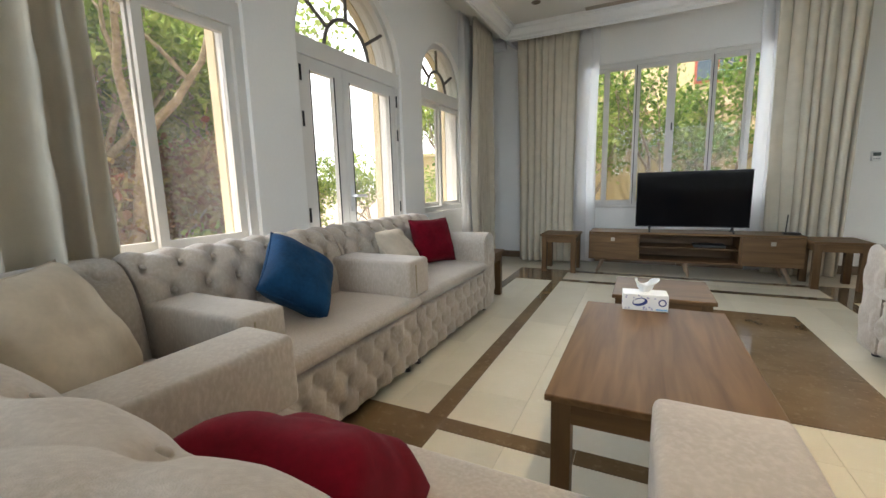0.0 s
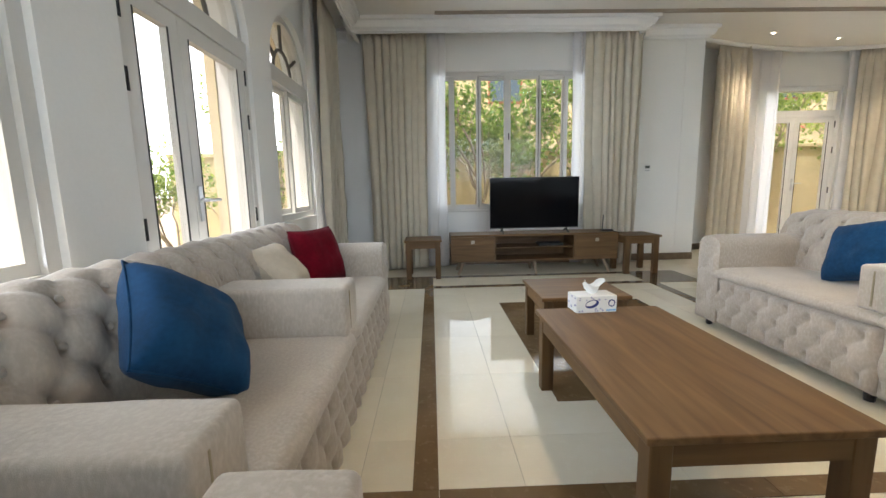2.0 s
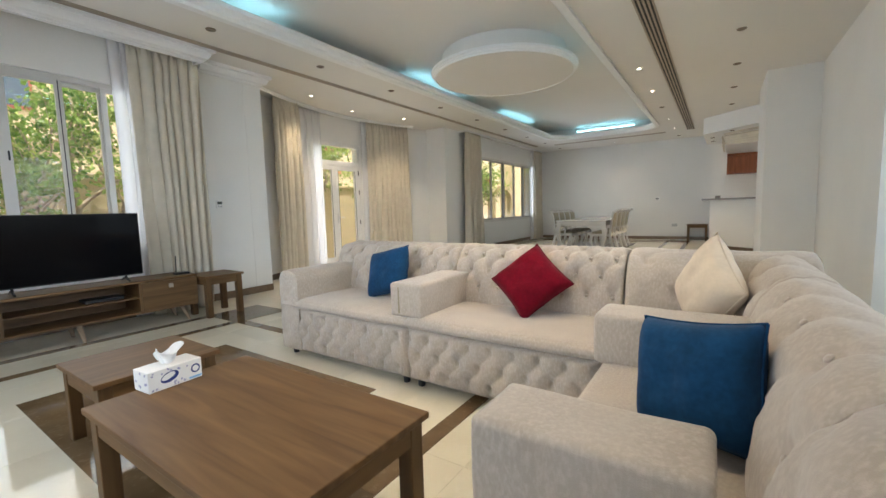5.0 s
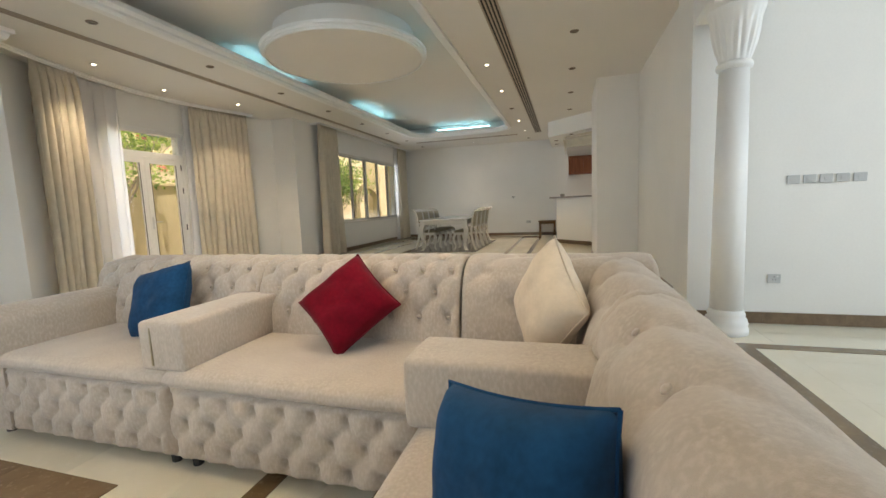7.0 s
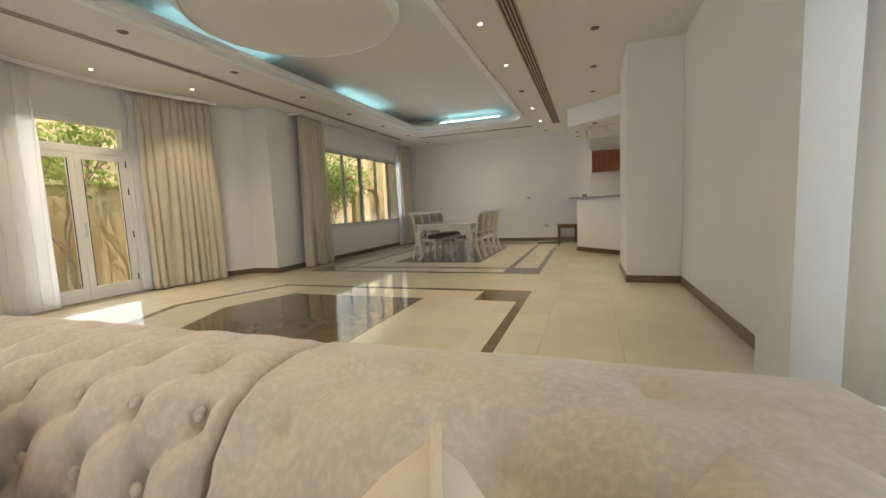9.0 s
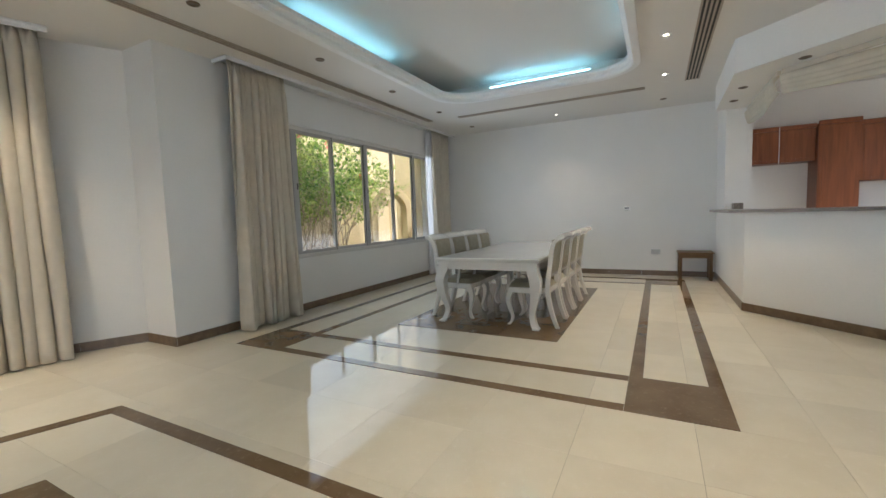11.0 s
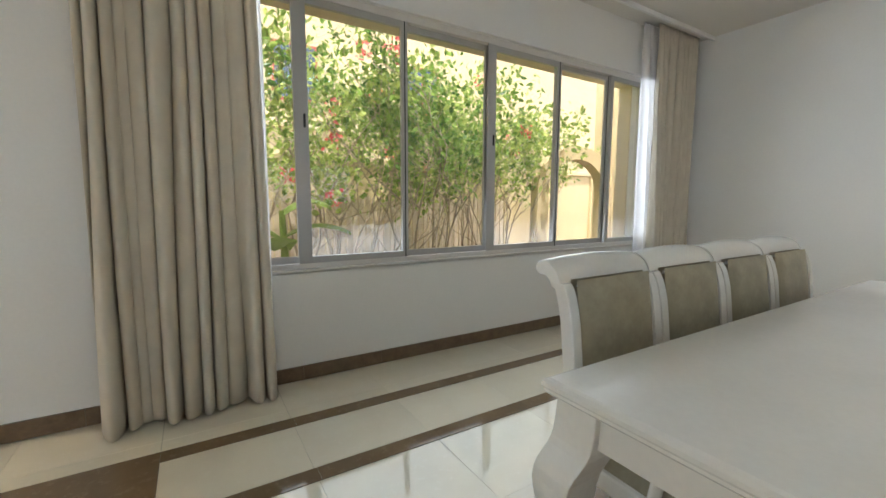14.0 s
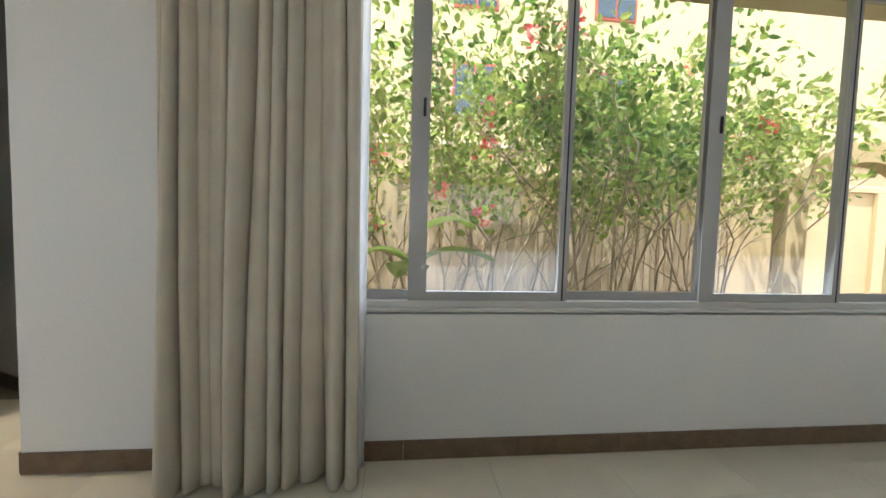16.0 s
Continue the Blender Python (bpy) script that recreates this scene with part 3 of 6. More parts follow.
# ---- windows and doors ----
def sliding_window(name, label, x0, x1, z0, z1, y, stiles, wide, metal):
    """A wall-to-wall aluminium slider: outer frame, sashes with panes, a dark meeting line."""
    ob = tagged(thing(name, label, "window", "", ((x0 + x1) / 2, y, z0)), kind="structure")
    cx = (x0 + x1) / 2
    w, h, f = (x1 - x0) / 2, z1 - z0, 0.05
    bm = box(-w, -0.05, 0, w, 0.06, f)
    box(-w, -0.05, h - f, w, 0.06, h, bm)
    box(-w, -0.05, f, -w + f, 0.06, h - f, bm)
    box(w - f, -0.05, f, w, 0.06, h - f, bm)
    part("window_frame", bm, ALU, ob)
    part("window_sill", box(-w, -0.09, -0.012, w, -0.05, 0.018, None, 0.004, 1), ALU, ob)
    edges = [x0 + f] + stiles + [x1 - f]
    for k, (a, b) in enumerate(zip(edges, edges[1:])):
        a, b = a - cx, b - cx
        o = -0.028 if k % 2 else 0.012
        s = 0.045
        bm = box(a - 0.015, o - 0.014, f, a + s - 0.01, o + 0.014, h - f)
        box(b - s + 0.01, o - 0.014, f, b + 0.015, o + 0.014, h - f, bm)
        box(a + s - 0.01, o - 0.014, f, b - s + 0.01, o + 0.014, f + s, bm)
        box(a + s - 0.01, o - 0.014, h - f - s, b - s + 0.01, o + 0.014, h - f, bm)
        sash = part("sash", bm, metal, ob)
        part("gasket", box(b - 0.012, o - 0.0155, f, b - 0.004, o + 0.0155, h - f), DARKGAP, sash)
        p = part("pane", box(a + s - 0.008, o - 0.003, f + s, b - s + 0.008, o + 0.003, h - f - s), GLASS, sash)
        p.visible_shadow = False
    for x in wide:
        st = part("meeting_stile", box(x - cx - 0.045, -0.048, f, x - cx + 0.045, -0.043, h - f), metal, ob)
        part("latch", box(x - cx + 0.012, -0.062, h * 0.52, x - cx + 0.026, -0.048, h * 0.52 + 0.09, None, 0.004, 1), BLACK, st)
    return ob


sliding_window("window_1", "aluminium sliding window over the television", TVW[0], TVW[1], TVW[2], TVW[3], WN + 0.09, [-0.14, 0.22, 0.60, 1.03, 1.38, 1.66], [0.60], ALU)
sliding_window("window_2", "wide aluminium sliding window of the dining end", DNW[0], DNW[1], DNW[2], DNW[3], WN + 0.09, [9.70, 10.46, 11.26, 12.07, 12.82], [9.70, 11.26], SHADED_ALU)


def fan(ob, r, spring, material_bar):
    """Arched fanlight: rim, hub and spokes with a pane behind. Local x is along the wall."""
    pts = [(-r * math.cos(math.pi * k / 28), spring + r * math.sin(math.pi * k / 28)) for k in range(29)]
    inner = [(p[0] * (r - 0.055) / r, spring + (p[1] - spring) * (r - 0.055) / r) for p in pts]
    bm = bmesh.new()
    for k in range(28):
        prism([pts[k], pts[k + 1], inner[k + 1], inner[k]], -0.04, 0.05, "y", bm)
    part("arch_frame", bm, ALU, ob)
    hub = r * 0.42
    part("fan_hub", tube([(-hub * math.cos(math.pi * k / 16), 0, spring + 0.03 + hub * math.sin(math.pi * k / 16)) for k in range(17)], 0.015, 6), LEAD, ob)
    for a in (35, 90, 145):
        c, s = math.cos(radians(a)), math.sin(radians(a))
        part("fan_bar", tube([(hub * c, 0, spring + 0.03 + hub * s), ((r - 0.04) * c, 0, spring + (r - 0.04) * s)], 0.015, 6), LEAD, ob)
    p = part("fan_pane", prism(inner, 0.008, 0.012, "y"), GLASS, ob)
    p.visible_shadow = False


def arched_window(c, r, sill, spring):
    ob = tagged(new("window_3"), "white arched aluminium window with a fanlight", "window", kind="structure")
    ob.matrix_basis = pose(WW - 0.09, c, 0, 0, 0, 90)
    f, tz = 0.055, spring - 0.10
    bm = box(-r, -0.06, sill, r, 0.05, sill + f)
    box(-r, -0.06, sill + f, -r + f, 0.05, tz, bm)
    box(r - f, -0.06, sill + f, r, 0.05, tz, bm)
    part("window_frame", bm, ALU, ob)
    part("transom", box(-r, -0.06, tz, r, 0.06, spring + 0.03), ALU, ob)
    for a, b, o in ((-r + f, 0.02, 0.02), (-0.02, r - f, -0.02)):
        s = 0.045
        bm = box(a, o - 0.014, sill + f, a + s, o + 0.014, tz)
        box(b - s, o - 0.014, sill + f, b, o + 0.014, tz, bm)
        box(a + s, o - 0.014, sill + f, b - s, o + 0.014, sill + f + s, bm)
        box(a + s, o - 0.014, tz - s, b - s, o + 0.014, tz, bm)
        sash = part("sash", bm, ALU, ob)
        p = part("pane", box(a + s, o - 0.003, sill + f + s, b - s, o + 0.003, tz - s), GLASS, sash)
        p.visible_shadow = False
    fan(ob, r, spring, LEAD)


arched_window(*ARCHES[0][1:])
arched_window(*ARCHES[2][1:])


def leaf(ob, a, b, z1, y, hinge, handle, material, lower=0.0):
    """A glazed door leaf from a to b with hinges on one side."""
    s = 0.085
    bm = box(a, y - 0.022, 0.01, a + s, y + 0.022, z1)
    box(b - s, y - 0.022, 0.01, b, y + 0.022, z1, bm)
    box(a + s, y - 0.022, 0.01, b - s, y + 0.022, 0.01 + s + lower, bm)
    box(a + s, y - 0.022, z1 - s, b - s, y + 0.022, z1, bm)
    d = part("door_leaf", bm, material, ob)
    p = part("pane", box(a + s, y - 0.003, 0.01 + s + lower, b - s, y + 0.003, z1 - s), GLASS, d)
    p.visible_shadow = False
    g = box(a + s - 0.004, y - 0.024, 0.1 + lower, a + s + 0.006, y - 0.02, z1 - s)
    box(b - s - 0.006, y - 0.024, 0.1 + lower, b - s + 0.004, y - 0.02, z1 - s, g)
    part("gasket", g, DARKGAP, d)
    for z in (0.25, 0.9, 1.55, z1 - 0.12):
        part("hinge", tube([(hinge, y - 0.03, z - 0.05), (hinge, y - 0.03, z + 0.05)], 0.009, 8), DARKGAP, d)
    if handle is not None:
        q = part("door_handle", tube([(handle, y - 0.03, 1.02), (handle, y - 0.075, 1.02), (handle + 0.11, y - 0.08, 1.02)], 0.010, 8), SILVER, d)
        part("lock_plate", box(handle - 0.018, y - 0.032, 0.90, handle + 0.018, y - 0.022, 1.10, None, 0.004, 1), SILVER, d)


ob = tagged(new("door_1"), "white arched double garden door with a fanlight", "door", kind="structure")
ob.matrix_basis = pose(WW - 0.09, ARCHES[1][1], 0, 0, 0, 90)
r, sp = ARCHES[1][2], ARCHES[1][4]
bm = box(-r, -0.06, 0, -r + 0.06, 0.05, sp - 0.07)
box(r - 0.06, -0.06, 0, r, 0.05, sp - 0.07, bm)
part("door_frame", bm, ALU, ob)
part("transom", box(-r, -0.065, sp - 0.09, r, 0.05, sp + 0.03), ALU, ob)
leaf(ob, -r + 0.062, -0.16, sp - 0.092, -0.03, -r + 0.05, None, ALU)
leaf(ob, -0.155, r - 0.062, sp - 0.092, -0.03, r - 0.05, -0.115, ALU)
fan(ob, r, sp, LEAD)

ob = tagged(new("door_2"), "white glazed double door of the bay with a toplight", "door", kind="structure")
ob.matrix_basis = pose((BD[0] + BD[1]) / 2, 7.36, 0)
w = (BD[1] - BD[0]) / 2
bm = box(-w, -0.06, 0, -w + 0.07, 0.05, BD[2])
box(w - 0.07, -0.06, 0, w, 0.05, BD[2], bm)
box(-w + 0.07, -0.06, BD[2] - 0.07, w - 0.07, 0.05, BD[2], bm)
box(-w + 0.07, -0.06, 2.08, w - 0.07, 0.05, 2.18, bm)
part("door_frame", bm, WHITE_ALU, ob)
p = part("toplight", box(-w + 0.07, -0.003, 2.18, w - 0.07, 0.003, BD[2] - 0.07), GLASS, ob)
p.visible_shadow = False
leaf(ob, -w + 0.072, -0.003, 2.078, -0.03, -w + 0.06, None, WHITE_ALU, 0.1)
leaf(ob, 0.003, w - 0.072, 2.078, -0.03, w - 0.06, 0.04, WHITE_ALU, 0.1)

# ---- curtains ----
def curtain(p, q, folds, label, seed, z1=H - 0.02, z0=0.02, amp=0.055, material=None, group="curtains", spread=1.0, name="curtain"):
    """Pleated cloth from p to q in plan, gathered at the top and fuller at the hem."""
    p, q = Vector(p), Vector(q)
    d = (q - p).normalized()
    out = Vector((d.y, -d.x))
    L = (q - p).length
    def wob(a, b, k):
        return noise.noise((a, b, seed * 7.3 + k))
    def at(u, v):
        top = max(0.0, (v - 0.93) / 0.07)
        body = 1 - top
        warp = u + 0.8 / folds * wob(u * folds * 0.33, 0.55 * v, 1) + 0.22 / folds * wob(u * folds * 0.8, 1.6 * v, 2)
        ph = math.tau * folds * warp
        size = max(0.15, 0.66 + 1.05 * wob(u * folds * 0.55 + 9, 0.8 * v, 3))
        w = 1.7 * abs(math.sin(ph / 2)) ** 0.8 - 0.85 + 0.16 * math.sin(ph + 3 * wob(u * 3, 0.6 * v, 4))
        pleat = math.sin(math.tau * folds * 2 * u) * 0.22
        depth = 1.8 * amp * (w * size * body * (0.72 + 0.28 * (1 - v)) + pleat * top)
        lap = -0.12 * L / folds * math.sin(ph) * body
        sag = amp * 0.35 * wob(u * 2.2, 2.2 * v, 5) * body
        s = (u - 0.5) * L * (1 + (spread - 1) * (1 - v)) + 0.5 * L + lap
        pt = p + d * s + out * (depth + sag)
        return (pt.x, pt.y, z0 + (z1 - z0) * v + (0.012 * wob(u * 5, 0, 6) if v == 0 else 0))
    ob = new(name, mesh_of(name, sheet(at, folds * 16, 34), material or DRAPE, True))
    m = ob.modifiers.new("thickness", "SOLIDIFY")
    m.thickness = 0.004 if material is None else 0.0015
    tagged(ob, label, "curtain", group)
    return ob


DR = "heavy pleated beige curtain hanging to the floor"
curtain((-1.24, 6.02), (-0.44, 6.02), 8, DR + " beside the television window", 1, spread=0.87)
curtain((1.55, 6.02), (2.28, 6.02), 7, DR + " beside the television", 2, spread=0.9)
curtain((WW + 0.14, 5.86), (WW + 0.14, 5.22), 7, DR + " by the arched window", 3, amp=0.05)
curtain((WW + 0.14, 1.24), (WW + 0.14, 0.30), 8, DR + " by the sofa corner", 4, amp=0.06)
curtain((3.80, 6.82), (4.36, 6.92), 6, DR + " in the bay", 5, amp=0.05)
curtain((6.24, 7.12), (7.32, 6.84), 10, DR + " in the bay", 6, amp=0.05)
curtain((8.63, 6.06), (9.41, 6.06), 11, DR + " beside the dining window", 7, amp=0.062, spread=1.07)
curtain((13.28, 6.08), (14.06, 6.08), 7, DR + " in the dining corner", 8, amp=0.045)
SH = "sheer white voile curtain beside the heavy one"
def sheer(p, q, folds, seed):
    folds = max(2, folds // 2)
    curtain(p, q, folds, SH, seed, amp=0.02, material=SHEER, group="sheers", name="sheer_curtain")
sheer((-0.50, 6.12), (-0.22, 6.12), 5, 11)
sheer((1.42, 6.12), (1.66, 6.12), 4, 12)
sheer((WW + 0.06, 5.30), (WW + 0.06, 4.96), 5, 13)
sheer((4.30, 7.10), (5.04, 7.16), 8, 14)
sheer((6.12, 7.18), (6.50, 7.16), 6, 15)
sheer((9.38, 6.15), (9.47, 6.15), 3, 16)
sheer((13.12, 6.14), (13.40, 6.14), 4, 17)

# ---- sectional sofa ----
ZIP = mat("dull_zip", (0.30, 0.25, 0.16), 0.5, metal=0.3)


def smooth_edges(ob, width=0.02, seg=3):
    m = ob.modifiers.new("round", "BEVEL")
    m.width, m.segments, m.limit_method = width, seg, "ANGLE"
    return ob


BACK = [(0.50, 0.40), (0.505, 0.48), (0.52, 0.58), (0.545, 0.68), (0.575, 0.755), (0.62, 0.81), (0.67, 0.838), (0.73, 0.842), (0.79, 0.82), (0.835, 0.77), (0.855, 0.70), (0.86, 0.5), (0.86, 0.08)]

WIDE = BACK[:6] + [(0.68, 0.84), (0.77, 0.85), (0.87, 0.838), (0.95, 0.795), (0.99, 0.72), (1.0, 0.5), (1.0, 0.08)]


def arclen(pts):
    s = [0.0]
    for a, b in zip(pts, pts[1:]):
        s.append(s[-1] + math.dist(a, b))
    return s


def tuft(u, s, du, rs, amp, low=-9.0):
    """Height of deep-buttoned cloth: one crisp fold from button to button, a soft one across it, a pit at
    each button; below the last row the folds run straight down."""
    bow = 0.06 * math.sin(math.tau * s / rs)
    a, b = u / du + s / (2 * rs), u / du - s / (2 * rs) + bow
    fa, fb = abs(a - round(a)), abs(b - round(b))
    pit = math.exp(-(fa * fa + fb * fb) / 0.010)
    h = 0.68 * (2 * fb) ** 0.6 + 0.32 * math.sin(math.pi * fa) ** 0.8
    if s < low:
        c = u / du - 0.5
        fc = abs(c - round(c))
        k = min(1.0, (low - s) / (0.25 * rs))
        h = h * (1 - k) + k * (0.45 + 0.5 * (2 * fc) ** 0.6 * max(0.0, 1 - (low - s) / (1.6 * rs)) + 0.05)
        pit = pit if (low - s) < 0.4 * rs else 0.0
    return amp * h - 0.7 * amp * pit


def backrest(L, tufted=True, du=0.15, rs=0.125, prof=BACK, amp=0.03, hand=1):
    """The back of one unit: a rolled-over cushion, buttoned in front."""
    S = arclen(prof)
    top = S[7]
    n = max(8, int(L / 0.0105)) if tufted else max(6, int(L / 0.05))
    nv = 100
    def at(u, v):
        s = S[-1] * v
        k = max(i for i in range(len(S)) if S[i] <= s + 1e-9)
        k = min(k, len(S) - 2)
        f = (s - S[k]) / (S[k + 1] - S[k])
        p, q = Vector(prof[k]), Vector(prof[k + 1])
        c = p.lerp(q, f)
        pa, pb = Vector(prof[max(k - 1, 0)]), Vector(prof[min(k + 2, len(prof) - 1)])
        t = ((q - p) * 2 + (pb - q) * f + (p - pa) * (1 - f)).normalized()
        nrm = Vector((-t.y, t.x))
        x = u * L
        e = min(x, L - x)
        side = min(1.0, e / 0.035)
        d = -0.03 * (1 - math.sqrt(max(0.0, 1 - (1 - side) ** 2)))
        if tufted:
            fade = min(1.0, max(0.0, (S[8] + 0.02 - s) / 0.16)) * min(1.0, e / 0.03)
            d += (tuft(hand * (x - L / 2), s - 0.05, du, rs, amp, rs) - 0.75 * amp) * fade
        d += 0.004 * noise.noise((x * 4, s * 5, L))
        return (x, c.x + nrm.x * d, c.y + nrm.y * d)
    bm = sheet(at, n, nv)
    for x in (0.002, L - 0.002):
        bm.faces.new([bm.verts.new((x, p[0] + 0.012, p[1] - 0.02)) for p in prof])
    return bm


BUTTON = {}
def buttons(parent, L, du=0.15, rs=0.125, deep=0.0):
    S = arclen(BACK)
    if not BUTTON:
        BUTTON["m"] = mesh_of("button", lathe([(0.001, -0.004), (0.010, -0.003), (0.012, 0.001), (0.008, 0.005), (0.001, 0.006)], 0, 0, 10), FABRIC, True)
    for row in range(0, 4):
        s = 0.05 + rs * (row + 0.0)
        if s > S[6] or row == 0:
            continue
        k = max(i for i in range(len(S)) if S[i] <= s)
        f = (s - S[k]) / (S[k + 1] - S[k])
        c = Vector(BACK[k]).lerp(Vector(BACK[k + 1]), f)
        t = (Vector(BACK[k + 1]) - Vector(BACK[k])).normalized()
        ang = math.degrees(math.atan2(t.y, t.x))
        m = int(L / du) + 2
        for i in range(-m, m + 1):
            x = L / 2 + du * (i + (0.5 if row % 2 else 0.0))
            if 0.05 < x < L - 0.05:
                o = new("button", BUTTON["m"])
                o.parent = parent
                o.matrix_basis = pose(x, c.x + t.y * 0.016, c.y - t.x * 0.016, ang, 0, 0)


def front_panel(L, hand=1, z0=0.06, z1=0.385, y=0.03):
    n = max(10, int(L / 0.011))
    def at(u, v):
        x, z = u * L, z0 + (z1 - z0) * v
        e = min(x, L - x, (z - z0) * 1.2 + 0.004, (z1 - z) * 1.2 + 0.004)
        d = tuft(hand * (x - L / 2), z - z0 - 0.055, 0.14, 0.104, 0.036) * min(1.0, e / 0.025) + 0.012 * min(1.0, e / 0.03)
        return (x, y - d, z)
    return sheet(at, n, 34)


def seat_cushion(L):
    """A flat seat pad with a soft, rounded front edge and a slight crown."""
    prof = [(0.50, 0.385), (0.01, 0.385), (-0.015, 0.395), (-0.024, 0.415), (-0.018, 0.44), (0.005, 0.456), (0.04, 0.461), (0.2, 0.463), (0.35, 0.462), (0.52, 0.455)]
    n = max(6, int(L / 0.05))
    S = arclen(prof)
    def at(u, v):
        k = min(int(v * (len(prof) - 1)), len(prof) - 2)
        f = v * (len(prof) - 1) - k
        p = Vector(prof[k]).lerp(Vector(prof[k + 1]), f)
        x = u * L
        e = min(x, L - x)
        drop = 0.012 * max(0.0, 1 - e / 0.03) ** 2
        return (x, p.x + (drop if p.x < 0.1 else 0), p.y - (drop if p.y > 0.42 else 0) + 0.003 * noise.noise((x * 3, p.x * 4, 2)))
    bm = sheet(at, n, 27)
    return bm


def soft_box(x0, y0, z0, x1, y1, z1, r=0.02, puff=0.006):
    bm = box(x0, y0, z0, x1, y1, z1, None, r, 4)
    bmesh.ops.subdivide_edges(bm, edges=[e for e in bm.edges if e.calc_length() > 0.12], cuts=5, use_grid_fill=True)
    c = Vector(((x0 + x1) / 2, (y0 + y1) / 2, (z0 + z1) / 2))
    for v in bm.verts:
        w = v.co - c
        v.co += w.normalized() * puff * noise.noise(v.co * 5) 
    return bm


def unit(name, label, L, at, rz, arms=(), end=None, tufted=True, deep=0.0, prof=BACK, du=0.15, rs=0.125, amp=0.046, hand=1):
    """One sofa unit: x along its length, y to its rear."""
    ob = thing(name, label, "sofa", "sectional sofa units", at, rz)
    part("base", box(0.004, 0.032, 0.05, L - 0.004, prof[-1][0] - 0.01 + deep, 0.384), FABRIC, ob)
    part("front_panel", front_panel(L, hand), FABRIC, ob, "", True)
    bm = seat_cushion(L)
    for v in bm.verts:
        v.co.y += deep * min(1, max(0, (v.co.y - 0.05) / 0.45))
    part("seat", bm, FABRIC, ob, "", True)
    bm = backrest(L, tufted, du, rs, prof, amp, hand)
    for v in bm.verts:
        v.co.y += deep
    b = part("backrest", bm, FABRIC, ob, "deep-buttoned rolled back" if tufted else "", True)
    if tufted:
        buttons(b, L, du, rs)
        for o in b.children:
            o.location.y += deep
    for x0, x1, y0, y1 in arms:
        arm = part("armrest", soft_box(x0, y0, 0.45, x1, y1, 0.665), FABRIC, ob, "square padded armrest block", True)
        xm = x0 + 0.3 * (x1 - x0)
        part("zip", box(xm - 0.003, y0 - 0.003, 0.475, xm + 0.003, y0 + 0.004, 0.64), ZIP, arm, "closed brass-coloured zip")
    for x in (0.06, L - 0.06):
        for y in (0.07, 0.72):
            part("foot", lathe([(0.022, 0), (0.026, 0.05)], x, y, 10), BLACK, ob)
    if end is not None:
        x0, x1 = end
        def at2(u, v):
            ang = math.pi * u
            w, xm = (x1 - x0) / 2, (x0 + x1) / 2
            if u < 0.3:
                px, pz = x0, 0.06 + (0.60 - 0.06) * u / 0.3
            elif u > 0.7:
                px, pz = x1, 0.60 - (0.60 - 0.06) * (u - 0.7) / 0.3
            else:
                a = math.pi * (u - 0.3) / 0.4
                px, pz = xm - w * math.cos(a), 0.60 + 0.085 * math.sin(a)
            return (px, -0.005 + 0.80 * v, pz)
        bm = sheet(at2, 40, 10)
        part("end_arm", bm, FABRIC, ob, "rounded end arm with a buttoned front", True)
        w = x1 - x0
        def face(u, v):
            x, z = x0 + w * u, 0.06 + 0.625 * v
            lim = 0.0 if z < 0.6 else w / 2 * (1 - math.sqrt(max(0.0, 1 - ((z - 0.6) / 0.085) ** 2)))
            x = min(max(x, x0 + lim), x1 - lim)
            e = min(x - x0 - lim, x1 - lim - x, z - 0.06, 0.685 - z)
            return (x, -0.006 - max(0, tuft(x - x0 - w / 2, z, 0.20, 0.12, 0.022)) * min(1, max(0, e) / 0.03), z)
        part("arm_front", sheet(face, 22, 44), FABRIC, ob, "", True)
    return ob


SOFA = "greyish beige velvet buttoned sofa unit"
unit("sofa_unit", SOFA + " under the arched windows", 1.16, (-0.80, 1.20, 0), 90, [(0.0, 0.20, 0.02, 0.56)], hand=-1)
unit("sofa_unit", SOFA + " with an end arm", 1.30, (-0.80, 2.362, 0), 90, [(-0.10, 0.12, 0.0, 0.56)], (1.07, 1.30), hand=-1)
unit("sofa_unit", SOFA + " before the coffee table", 1.20, (0.48, 1.13, 0), 180, [(-0.12, 0.10, -0.07, 0.385), (1.03, 1.24, -0.05, 0.45)], None, True, -0.08, WIDE, 0.30, 0.19, 0.032)
unit("sofa_unit", SOFA + " with a blue cushion", 1.11, (1.59, 1.13, 0), 180, [(-0.03, 0.20, -0.05, 0.50)], None, True, -0.06, BACK, 0.30, 0.19, 0.032)
unit("sofa_unit", SOFA + " with a red cushion", 1.16, (1.58, 2.36, 0), -90, (), None, True, 0.04, WIDE)
unit("sofa_unit", SOFA + " with an end arm", 1.27, (1.58, 3.632, 0), -90, [(1.15, 1.39, 0.0, 0.66)], (0.0, 0.22), True, 0.04, WIDE)


